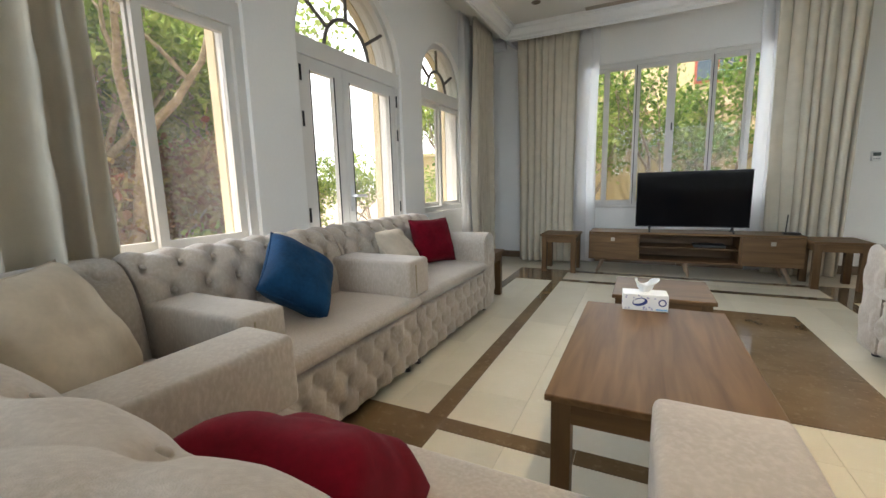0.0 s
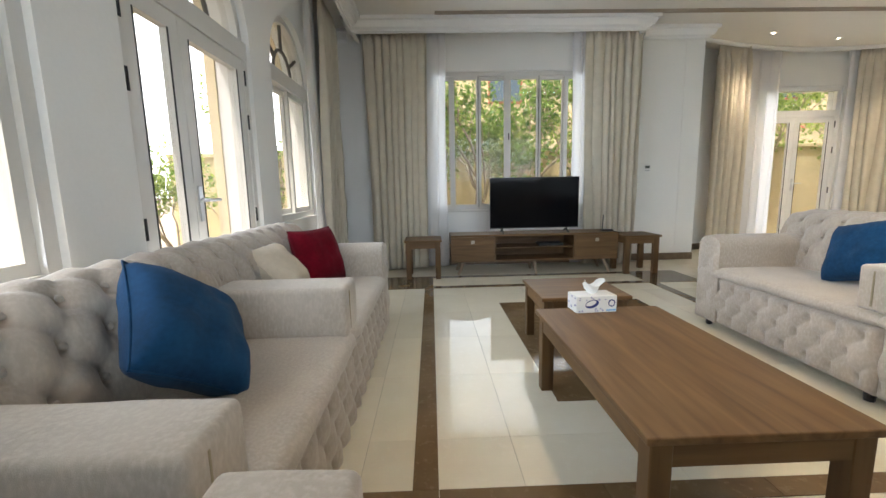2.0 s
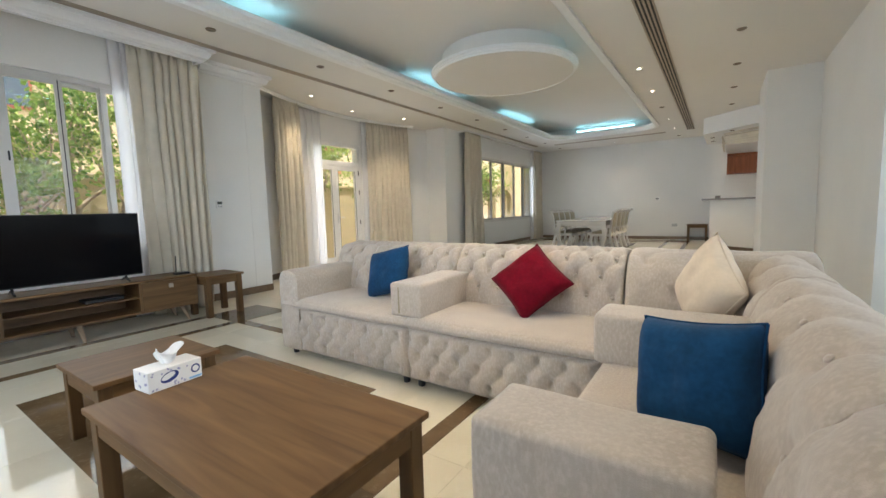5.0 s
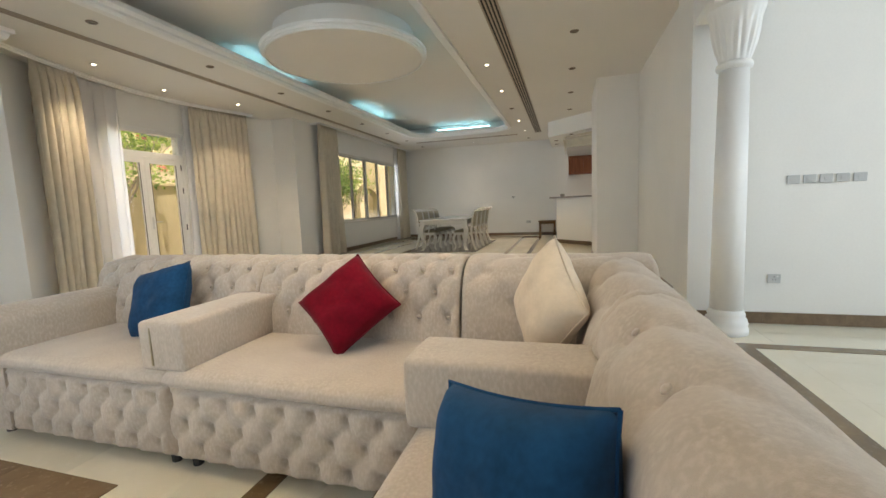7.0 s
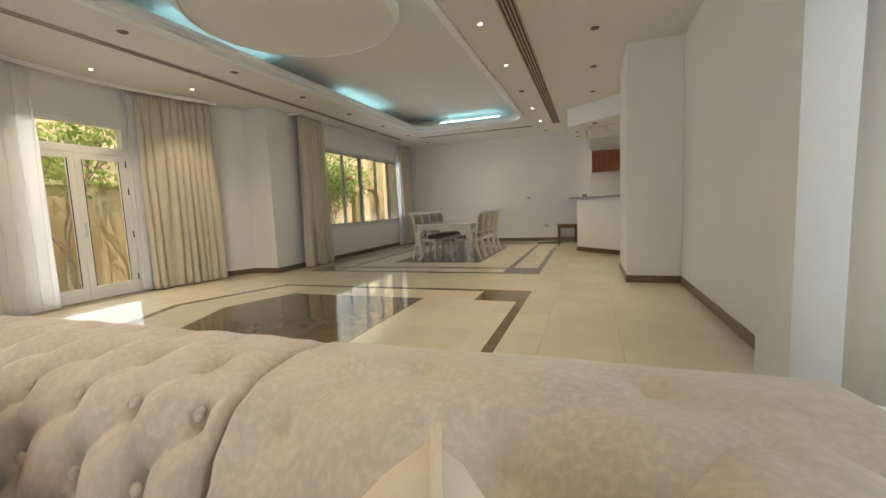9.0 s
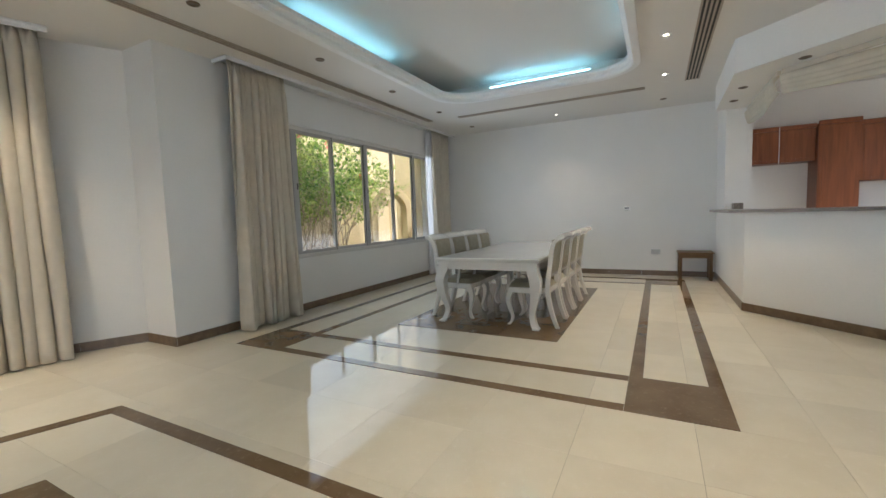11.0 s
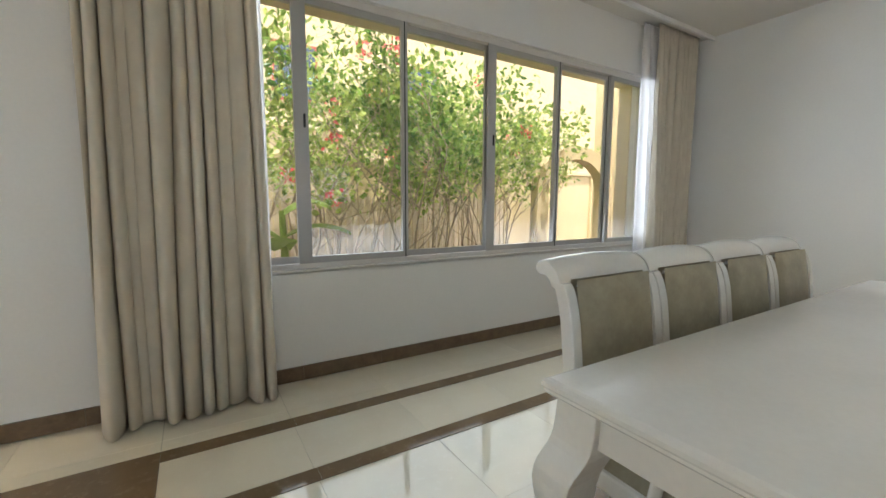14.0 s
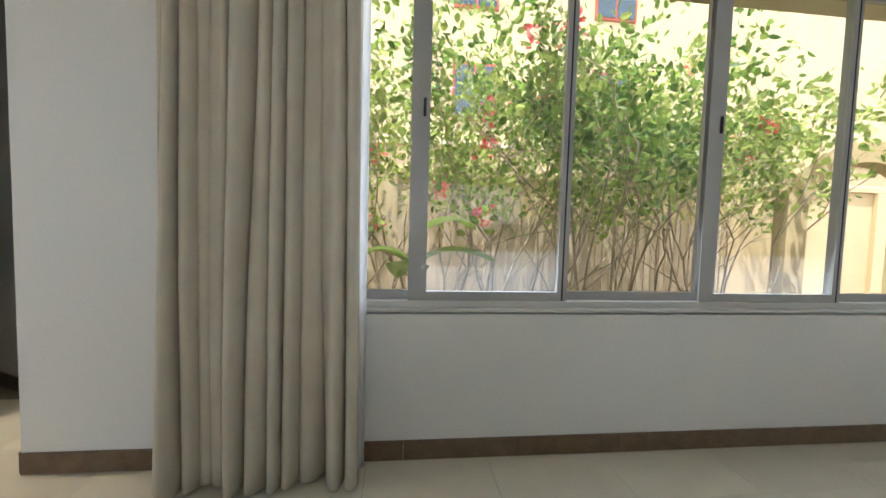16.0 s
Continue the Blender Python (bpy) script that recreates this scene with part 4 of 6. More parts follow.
def corner(name, label, at, rz, A, B, rear, side):
    """A corner unit: a square seat with two backs that meet."""
    ob = thing(name, label, "sofa", "sectional sofa units", at, rz)
    da, db = side[-1][0], rear[-1][0]
    part("base", box(0.004, 0.0, 0.05, A - 0.02, B - 0.02, 0.384), FABRIC, ob)
    part("seat", soft_box(0.0, 0.0, 0.385, A - da + 0.52, B - db + 0.52, 0.462, 0.02, 0.003), FABRIC, ob, "", True)
    bm = backrest(A, True, 0.34, 0.19, rear, 0.032)
    for v in bm.verts:
        v.co.y += B - db
    part("backrest", bm, FABRIC, ob, "deep-buttoned rolled back", True)
    bm = backrest(B - 0.12, True, 0.34, 0.19, side, 0.032)
    for v in bm.verts:
        v.co = Vector((v.co.y + A - da, B - 0.12 - v.co.x, v.co.z))
    part("backrest", bm, FABRIC, ob, "deep-buttoned rolled back", True)
    for x in (0.06, A - 0.08):
        for y in (0.06, B - 0.08):
            part("foot", lathe([(0.022, 0), (0.026, 0.05)], x, y, 10), BLACK, ob)
    return ob


corner("sofa_corner", "greyish beige velvet corner sofa unit with a beige cushion", (1.592, 1.196, 0), -90, 0.87, 1.03, WIDE, BACK)
corner("sofa_corner", "greyish beige velvet corner sofa unit by the curtain", (-0.724, 1.196, 0), 180, 0.936, 0.985, WIDE, BACK)

# ---- cushions ----
def cushion(label, material, size, at, rx, ry, rz, thick=0.085, seed=0):
    """A square scatter cushion with pulled corners, creases and piping."""
    h = size / 2
    def side(sg):
        def at2(u, v):
            a, b = 2 * u - 1, 2 * v - 1
            pull = 1 - 0.075 * (1 - a * a) ** 1.0 * abs(b) ** 3 * 1.0
            pull2 = 1 - 0.075 * (1 - b * b) ** 1.0 * abs(a) ** 3
            t = thick * (max(0.0, (1 - a ** 4)) * max(0.0, (1 - b ** 4))) ** 0.55
            t *= 1 + 0.14 * noise.noise((a * 2.2 + seed, b * 2.2, sg + seed * 3))
            t += 0.006 * noise.noise((a * 6, b * 6, seed)) * (1 - max(abs(a), abs(b)))
            return (a * h * pull2, b * h * pull, sg * t)
        return at2
    bm = sheet(side(1), 26, 26)
    sheet(side(-1), 26, 26, bm)
    bmesh.ops.remove_doubles(bm, verts=bm.verts, dist=0.0008)
    ob = tagged(new("cushion", mesh_of("cushion", bm, material, True)), label, "cushion", "scatter cushions")
    ob.matrix_basis = pose(*at, rx, ry, rz)
    rim = []
    for k in range(4):
        for i in range(10):
            f = -1 + 2 * i / 10
            q = 1 - 0.075 * (1 - f * f)
            rim.append([(f, -q), (q, f), (-f, q), (-q, -f)][k])
    rim.append(rim[0])
    part("piping", tube([(x * h, y * h, 0) for x, y in rim], 0.004, 6, None, False), material, ob, "", True)
    return ob



cushion("deep red cushion in the sofa's far end", RED, 0.37, (-1.19, 3.29, 0.64), 0, 70, -28, seed=2)
cushion("small pale beige cushion leaning on the sofa back", BEIGE, 0.33, (-1.30, 2.90, 0.63), 45, 0, 90, seed=3)
def set_pose(ob, *ms):
    m = Matrix()
    for k in ms:
        m = m @ k
    ob.matrix_basis = m


set_pose(cushion("blue velvet cushion leaning on the sofa back by the windows", BLUE, 0.375, (0, 0, 0), 0, 0, 0, 0.10, 1), pose(-1.17, 1.81, 0.655, 0, 55, 4), pose(0, 0, 0, 0, 0, 45))
set_pose(cushion("deep red cushion standing on its corner on the sofa", RED, 0.37, (0, 0, 0), 0, 0, 0, seed=4), pose(2.02, 1.71, 0.66, 0, -57, 4), pose(0, 0, 0, 0, 0, 45))
set_pose(cushion("blue cushion leaning in the far sofa end", BLUE, 0.37, (0, 0, 0), 0, 0, 0, seed=5), pose(2.0, 2.86, 0.65, 0, -66, -4), pose(0, 0, 0, 0, 0, 14))
set_pose(cushion("pale beige cushion leaning in the sofa corner", BEIGE, 0.39, (0, 0, 0), 0, 0, 0, 0.085, 6), Matrix(((-0.733, -0.474, -0.482, 1.965), (-0.284, -0.430, 0.857, 0.785), (-0.611, 0.769, 0.182, 0.70), (0, 0, 0, 1))))
set_pose(cushion("blue velvet cushion leaning on the near sofa back", BLUE, 0.34, (0, 0, 0), 0, 0, 0, 0.10, 7), pose(0.95, 0.79, 0.62, -76, 0, 60), pose(0, 0, 0, 0, 0, 9))
set_pose(cushion("deep red cushion lying against the near sofa back", RED, 0.40, (0, 0, 0), 0, 0, 0, 0.12, 8), pose(-0.19, 0.84, 0.53, -36, 0, 6))
set_pose(cushion("pale beige cushion leaning in the window-side sofa corner", BEIGE, 0.46, (0, 0, 0), 0, 0, 0, 0.10, 9), pose(-1.15, 0.86, 0.665, 0, 64, 40))

# ---- low tables, television and its stand ----
def low_table(name, label, x0, y0, x1, y1, h, leg, category, group="", along=None, apron=0.075):
    ob = thing(name, label, category, group, ((x0 + x1) / 2, (y0 + y1) / 2, 0))
    w, d = (x1 - x0) / 2, (y1 - y0) / 2
    top = along or WALNUT
    part("tabletop", box(-w, -d, h - 0.024, w, d, h, None, 0.004, 2), top, ob)
    i = 0.018
    bm = box(-w + i + leg * 0.5, -d + i + 0.004, h - 0.024 - apron, w - i - leg * 0.5, -d + i + 0.024, h - 0.0245)
    part("apron", bm, WALNUT_X, ob)
    part("apron", box(-w + i + leg * 0.5, d - i - 0.024, h - 0.024 - apron, w - i - leg * 0.5, d - i - 0.004, h - 0.0245), WALNUT_X, ob)
    part("apron", box(-w + i + 0.004, -d + i + leg * 0.5, h - 0.024 - apron, -w + i + 0.024, d - i - leg * 0.5, h - 0.0245), WALNUT, ob)
    part("apron", box(w - i - 0.024, -d + i + leg * 0.5, h - 0.024 - apron, w - i - 0.004, d - i - leg * 0.5, h - 0.0245), WALNUT, ob)
    for sx in (-1, 1):
        for sy in (-1, 1):
            cx, cy = sx * (w - i - leg / 2), sy * (d - i - leg / 2)
            bm = box(cx - leg / 2, cy - leg / 2, 0, cx + leg / 2, cy + leg / 2, h - 0.0245, None, 0.003, 1)
            part("leg", bm, WALNUT_Z, ob)
    return ob


low_table("coffee_table", "brown stained wooden coffee table with square legs", 0.09, 1.57, 0.735, 2.70, 0.42, 0.062, "coffee table", "", WALNUT)
low_table("side_table", "small brown wooden table beyond the coffee table", 0.20, 2.97, 0.745, 3.50, 0.40, 0.055, "side table", "brown side tables", WALNUT_X)
low_table("side_table", "brown wooden side table beside the television stand", -0.77, 5.33, -0.33, 5.77, 0.465, 0.06, "side table", "brown side tables", WALNUT_X)
low_table("side_table", "brown wooden side table beside the television stand", 1.82, 5.33, 2.26, 5.77, 0.465, 0.06, "side table", "brown side tables", WALNUT_X)
low_table("side_table", "brown wooden side table at the sofa's end", -1.30, 3.74, -0.86, 4.18, 0.45, 0.06, "side table", "brown side tables", WALNUT_X)
low_table("side_table", "dark wooden stool-sized table by the end wall", 13.72, 0.99, 14.14, 1.53, 0.485, 0.055, "side table", "brown side tables", WALNUT)

ob = thing("tv_stand", "long low walnut television stand with open shelves", "tv stand", "", (0.80, 5.70, 0))
L, D = 1.02, 0.20
part("top", box(-L, -D, 0.472, L, D, 0.495, None, 0.003, 1), WALNUT_X, ob)
part("bottom", box(-L, -D, 0.165, L, D, 0.185, None, 0.003, 1), WALNUT_X, ob)
for x in (-L, -0.49, 0.475, L - 0.02):
    part("side_panel", box(x, -D + 0.002, 0.185, x + 0.02, D, 0.472), WALNUT_Z, ob)
part("shelf", box(-0.468, -D + 0.02, 0.318, 0.475, D - 0.02, 0.334), WALNUT_X, ob)
part("back_panel", box(-L + 0.02, D - 0.012, 0.186, L - 0.02, D - 0.002, 0.471), WALNUT_X, ob)
for a, b in ((-L + 0.004, -0.492), (0.497, L - 0.004)):
    d = part("door", box(a, -D - 0.006, 0.168, b, -D + 0.012, 0.468, None, 0.002, 1), WALNUT_X, ob)
    cx = (a + b) / 2
    part("handle", box(cx - 0.022, -D - 0.012, 0.388, cx + 0.022, -D - 0.005, 0.43, None, 0.003, 1), SLOT, d, "square bronze pull")
LEGS = wood("pale_leg_wood", (0.25, 0.18, 0.12), (0.36, 0.27, 0.19), 0.5, along="Z")
for x, dx in ((-0.86, -0.07), (0.0, 0.03), (0.86, 0.07)):
    for y in (-0.15, 0.15):
        part("leg", tube([(x, y, 0.165), (x + dx, y * 1.08, 0.0)], [0.026, 0.015], 10), LEGS, ob)

ob = thing("television", "black flat-screen television on the stand", "television", "", (0.825, 5.66, 0.496))
part("back_cover", box(-0.50, 0.004, 0.09, 0.50, 0.05, 0.60, None, 0.015, 2), BLACK, ob)
part("bezel", box(-0.55, -0.012, 0.055, 0.55, 0.004, 0.675, None, 0.003, 1), BLACK, ob)
part("screen", box(-0.543, -0.0145, 0.066, 0.543, -0.0125, 0.669), SCREEN, ob)
part("lower_trim", box(-0.55, -0.015, 0.047, 0.55, 0.004, 0.0545), SILVER, ob)
for x in (-0.40, 0.40):
    bm = tube([(x, 0.0, 0.06), (x, -0.02, 0.03), (x - 0.0, -0.10, 0.008)], [0.014, 0.012, 0.009], 8)
    tube([(x, 0.0, 0.05), (x, 0.03, 0.03), (x, 0.10, 0.008)], [0.014, 0.012, 0.009], 8, bm)
    part("foot", bm, BLACK, ob)

ob = thing("set_top_box", "flat black set-top box on the stand's shelf", "set-top box", "", (1.02, 5.66, 0.335))
part("case", box(-0.15, -0.09, 0.001, 0.15, 0.09, 0.032, None, 0.004, 1), BLACK, ob)
ob = thing("router", "small black device with an upright antenna", "router", "", (1.72, 5.62, 0.496))
part("case", box(-0.07, -0.04, 0.0, 0.07, 0.04, 0.022, None, 0.006, 2), BLACK, ob)
part("antenna", tube([(-0.04, 0.03, 0.02), (-0.03, 0.035, 0.20)], 0.006, 8), BLACK, ob)

# tissue box
ob = thing("tissue_box", "white and blue cardboard tissue box on the coffee table", "tissue box", "", (0.375, 2.665, 0.4205), 4)
w, d, h = 0.105, 0.058, 0.085
part("carton", box(-w, -d, 0, w, d, h, None, 0.002, 1), PLASTIC, ob)
INK = mat("navy_print", (0.012, 0.03, 0.16), 0.5)
SKYB = mat("light_blue_print", (0.20, 0.45, 0.70), 0.5)
LILAC = mat("grey_lilac_print", (0.38, 0.38, 0.52), 0.5)
def oval(cx, cz, rx, rz2, y, tilt=0.0, n=20):
    c, s = math.cos(tilt), math.sin(tilt)
    pts = [(cx + rx * math.cos(k * math.tau / n) * c - rz2 * math.sin(k * math.tau / n) * s, cz + rx * math.cos(k * math.tau / n) * s + rz2 * math.sin(k * math.tau / n) * c) for k in range(n)]
    return prism(pts, y - 0.0004, y, "y")
part("print", oval(-0.025, 0.045, 0.036, 0.021, -d - 0.0002, 0.25), INK, ob, "navy leaf-shaped emblem")
part("print", oval(-0.03, 0.049, 0.028, 0.012, -d - 0.0007, 0.3), PLASTIC, ob)
part("print", oval(0.078, 0.046, 0.019, 0.019, -d - 0.0002), INK, ob, "round navy seal")
part("print", oval(0.078, 0.046, 0.013, 0.013, -d - 0.0007), PLASTIC, ob)
part("print", box(0.05, -d - 0.0006, 0.006, 0.102, -d - 0.0002, 0.014), SKYB, ob)
rnd = random.Random(5)
for k in range(16):
    x, z = rnd.uniform(-0.098, 0.05), rnd.choice([rnd.uniform(0.006, 0.022), rnd.uniform(0.066, 0.08)])
    part("print", oval(x, z, rnd.uniform(0.004, 0.008), rnd.uniform(0.003, 0.006), -d - 0.0003, rnd.uniform(0, 3), 8), LILAC, ob)
for k in range(7):
    y, z = rnd.uniform(-0.05, 0.05), rnd.uniform(0.01, 0.078)
    part("print", prism([(y + 0.007 * math.cos(a * math.tau / 8), z + 0.006 * math.sin(a * math.tau / 8)) for a in range(8)], -w - 0.0006, -w - 0.0002, "x"), LILAC, ob)
def tissue(u, v):
    a = u * math.tau
    r = (0.016 + 0.026 * v) * (1 + 0.28 * math.sin(3 * a + 2 * v) + 0.2 * noise.noise((math.cos(a) * 2, math.sin(a) * 2, v * 3)))
    return (r * math.cos(a) * 1.25, r * math.sin(a) * 0.7, h + 0.002 + 0.055 * v * (1 + 0.35 * math.sin(2 * a + 1)))
part("tissue", sheet(tissue, 36, 8), PLASTIC, ob, "crumpled white tissue", True)

# ---- dining table and chairs ----
def bar(pts, sizes, bm=None):
    """A square-section bar along points, with (width x, width y) at each; sections stay level."""
    bm = bm or bmesh.new()
    rings = []
    for (x, y, z), (a, b) in zip(pts, sizes):
        rings.append([bm.verts.new((x + sx * a / 2, y + sy * b / 2, z)) for sx, sy in ((-1, -1), (1, -1), (1, 1), (-1, 1))])
    for r, s in zip(rings, rings[1:]):
        for k in range(4):
            bm.faces.new((r[k], r[(k + 1) % 4], s[(k + 1) % 4], s[k]))
    bm.faces.new(rings[0])
    bm.faces.new(rings[-1])
    return bm


def spline(keys, n=6):
    """Catmull-Rom through tuples."""
    out = []
    for i in range(len(keys) - 1):
        p0, p1, p2, p3 = (Vector(keys[max(i - 1, 0)]), Vector(keys[i]), Vector(keys[i + 1]), Vector(keys[min(i + 2, len(keys) - 1)]))
        for k in range(n):
            t = k / n
            out.append(tuple(0.5 * ((2 * p1) + (p2 - p0) * t + (2 * p0 - 5 * p1 + 4 * p2 - p3) * t * t + (3 * p1 - p0 - 3 * p2 + p3) * t ** 3)))
    out.append(tuple(keys[-1]))
    return out


def cabriole(cx, cy, dx, dy, h, size, bow):
    """A curved leg: full knee, slim ankle, turned-out foot."""
    k = [(0.0, h, 1.0), (0.10 * bow, h * 0.86, 1.02), (0.55 * bow, h * 0.70, 0.98), (0.30 * bow, h * 0.45, 0.74), (-0.20 * bow, h * 0.22, 0.54), (0.10 * bow, h * 0.07, 0.58), (0.48 * bow, h * 0.03, 0.66), (0.45 * bow, 0.0, 0.56)]
    pts, sizes = [], []
    for o, z, s in spline([(a, b, c) for a, b, c in k], 5):
        pts.append((cx + dx * o, cy + dy * o, z))
        sizes.append((size * s, size * s))
    return bar(pts, sizes)


TX0, TX1, TY0, TY1, TH = 9.78, 12.36, 2.93, 4.15, 0.77
ob = thing("dining_table", "long white lacquered dining table with curved legs", "dining table", "", ((TX0 + TX1) / 2, (TY0 + TY1) / 2, 0))
w, d = (TX1 - TX0) / 2, (TY1 - TY0) / 2
bm = bmesh.new()
loops = []
for o, z in ((-0.012, 0.727), (-0.004, 0.735), (-0.004, 0.742), (0.0, 0.748), (0.0, 0.758), (-0.006, 0.766), (-0.014, 0.77)):
    loops.append([bm.verts.new((sx * (w + o), sy * (d + o), z)) for sx, sy in ((-1, -1), (1, -1), (1, 1), (-1, 1))])
for a, b in zip(loops, loops[1:]):
    for k in range(4):
        bm.faces.new((a[k], a[(k + 1) % 4], b[(k + 1) % 4], b[k]))
bm.faces.new(loops[0])
bm.faces.new(loops[-1])
part("tabletop", bm, LACQUER, ob)
for sy in (-1, 1):
    part("apron", box(-w + 0.10, sy * (d - 0.055) - 0.011, 0.635, w - 0.10, sy * (d - 0.055) + 0.011, 0.7265), LACQUER, ob)
    part("apron_bead", box(-w + 0.10, sy * (d - 0.045) - 0.006, 0.715, w - 0.10, sy * (d - 0.045) + 0.006, 0.7266), LACQUER, ob)
for sx in (-1, 1):
    part("apron", box(sx * (w - 0.055) - 0.011, -d + 0.10, 0.635, sx * (w - 0.055) + 0.011, d - 0.10, 0.7265), LACQUER, ob)
    for sy in (-1, 1):
        smooth_edges(part("leg", cabriole(sx * (w - 0.085), sy * (d - 0.085), sx, sy, 0.726, 0.115, 0.075), LACQUER, ob), 0.008, 2)


def dining_chair(arms):
    """A carved chair: its back at +y, facing -y."""
    ob = thing("dining_chair", "", "dining chair", "chairs round the dining table")
    sw, sd, sh = 0.235, 0.22, 0.455
    bm = prism([(-sw, sd), (sw, sd), (sw + 0.015, -sd * 0.6), (sw - 0.02, -sd - 0.02), (0, -sd - 0.04), (-sw + 0.02, -sd - 0.02), (-sw - 0.015, -sd * 0.6)], sh - 0.085, sh - 0.02)
    smooth_edges(part("seat_frame", bm, LACQUER, ob), 0.01, 2)
    def cush(u, v):
        a, b = 2 * u - 1, 2 * v - 1
        k = (max(0, 1 - a ** 6) * max(0, 1 - b ** 6)) ** 0.4
        wx = sw - 0.008 + 0.012 * (1 - v)
        return (a * wx, -sd - 0.03 * (1 - a * a) * (1 - v) + 2 * sd * v - 0.01, sh - 0.022 + 0.055 * k)
    bm = sheet(cush, 16, 16)
    part("seat", bm, LEATHER, ob, "taupe leather seat pad", True)
    for sx in (-1, 1):
        smooth_edges(part("front_leg", cabriole(sx * (sw - 0.03), -sd + 0.01, sx * 0.6, -1, sh - 0.03, 0.058, 0.05), LACQUER, ob), 0.006, 2)
        keys = [(sd + 0.085, 0.0, 0.042), (sd + 0.03, 0.15, 0.046), (sd - 0.012, 0.36, 0.05), (sd - 0.012, 0.50, 0.05), (sd + 0.012, 0.68, 0.048), (sd + 0.03, 0.83, 0.048), (sd + 0.05, 0.91, 0.048), (sd + 0.068, 0.947, 0.046)]
        k2 = spline(keys, 5)
        smooth_edges(part("rear_stile", bar([(sx * (sw - 0.02), y, z) for y, z, s in k2], [(0.042, s) for y, z, s in k2]), LACQUER, ob), 0.006, 2)
    crest = spline([(0.058, 0.93), (0.063, 0.955), (0.076, 0.98), (0.098, 1.0), (0.13, 1.013), (0.158, 1.004), (0.166, 0.983), (0.15, 0.967), (0.128, 0.965), (0.110, 0.957), (0.098, 0.94), (0.094, 0.93)], 3)
    bm, rings = bmesh.new(), []
    for k in range(17):
        a = -1 + k / 8
        rings.append([bm.verts.new((a * (sw + 0.006 - 0.006 * abs(a) ** 6), sd + y, z + 0.014 * (1 - a * a) * (z - 0.93) / 0.085)) for y, z in crest])
    for p0, p1 in zip(rings, rings[1:]):
        for k in range(len(crest)):
            k2 = (k + 1) % len(crest)
            bm.faces.new((p0[k], p0[k2], p1[k2], p1[k]))
    bm.faces.new(rings[0])
    bm.faces.new(rings[-1])
    smooth_edges(part("top_rail", bm, LACQUER, ob, "rolled crest rail", True), 0.004, 2)
    part("lower_rail", box(-sw + 0.04, sd - 0.02, 0.545, sw - 0.04, sd + 0.01, 0.585, None, 0.006, 1), LACQUER, ob)
    def padf(sg):
        def f(u, v):
            a, b = 2 * u - 1, 2 * v - 1
            z = 0.58 + 0.378 * v
            y0 = sd - 0.004 + 0.075 * max(0, (z - 0.52)) ** 1.3 * 1.9
            k = (max(0, 1 - a ** 8) * max(0, 1 - b ** 8)) ** 0.5
            return (a * (sw - 0.045), y0 + sg * (0.012 + 0.016 * k), z)
        return f
    bm = sheet(padf(-1), 10, 10)
    sheet(padf(1), 10, 10, bm)
    part("back_pad", bm, LEATHER, ob, "taupe leather back pad", True)
    if arms:
        for sx in (-1, 1):
            k = spline([(sx * (sw - 0.005), sd + 0.0, 0.66), (sx * (sw + 0.02), 0.05, 0.665), (sx * (sw + 0.02), -0.12, 0.65), (sx * (sw + 0.01), -0.165, 0.625), (sx * (sw + 0.0), -0.135, 0.608)], 6)
            part("armrest", tube(k, 0.019, 8), LACQUER, ob, "", True)
            k = spline([(sx * sw, -0.05, sh - 0.06), (sx * (sw + 0.012), -0.075, 0.52), (sx * (sw + 0.015), -0.09, 0.64)], 5)
            part("arm_post", tube(k, 0.017, 8), LACQUER, ob, "", True)
    return ob


plain, armed = dining_chair(False), dining_chair(True)
tagged(plain, "white carved dining chair with taupe leather pads")
tagged(armed, "white carved dining armchair with taupe leather pads")
armed.matrix_basis = pose(10.265, 4.05, 0)
plain.matrix_basis = pose(10.19, 3.09, 0, 0, 0, 180)
for k in (1, 2, 3):
    copy_thing(plain, pose(10.265 + 0.478 * k, 4.05, 0))
    copy_thing(plain, pose(10.19 + 0.53 * k, 3.09, 0, 0, 0, 180))

# ---- hall column, wall fittings ----
ob = thing("column", "round white plaster column with a leafy capital", "column", "", (4.05, -0.52, 0))
part("plinth", lathe([(0.155, 0.0), (0.155, 0.045), (0.145, 0.055), (0.15, 0.085), (0.14, 0.12), (0.125, 0.132), (0.132, 0.155), (0.122, 0.18), (0.113, 0.195)], 0, 0, 36), MOULD, ob, "", True)
part("shaft", lathe([(0.113, 0.195), (0.109, 1.1), (0.097, 2.06)], 0, 0, 36), MOULD, ob, "", True)
def capital(u, v):
    a = u * math.tau
    r = 0.10 + 0.09 * v ** 1.5 + 0.02 * abs(math.sin(8 * a)) * math.sin(math.pi * min(1, v * 1.3)) + 0.012 * math.sin(24 * a) * v * (1 - v)
    return (r * math.cos(a), r * math.sin(a), 2.09 + 0.38 * v)
cap = part("capital", sheet(capital, 96, 20), MOULD, ob, "carved leafy capital", True)
part("collar", lathe([(0.095, 2.03), (0.115, 2.04), (0.12, 2.06), (0.115, 2.08), (0.095, 2.09)], 0, 0, 36), MOULD, ob, "", True)
part("abacus", box(-0.21, -0.21, 2.465, 0.21, 0.21, 2.52, None, 0.01, 2), MOULD, ob)
structure("wall_hall_beam", box(WW, WS - T + 0.01, 2.52, 4.326, WS - 0.003, H + 0.3), PAINT)


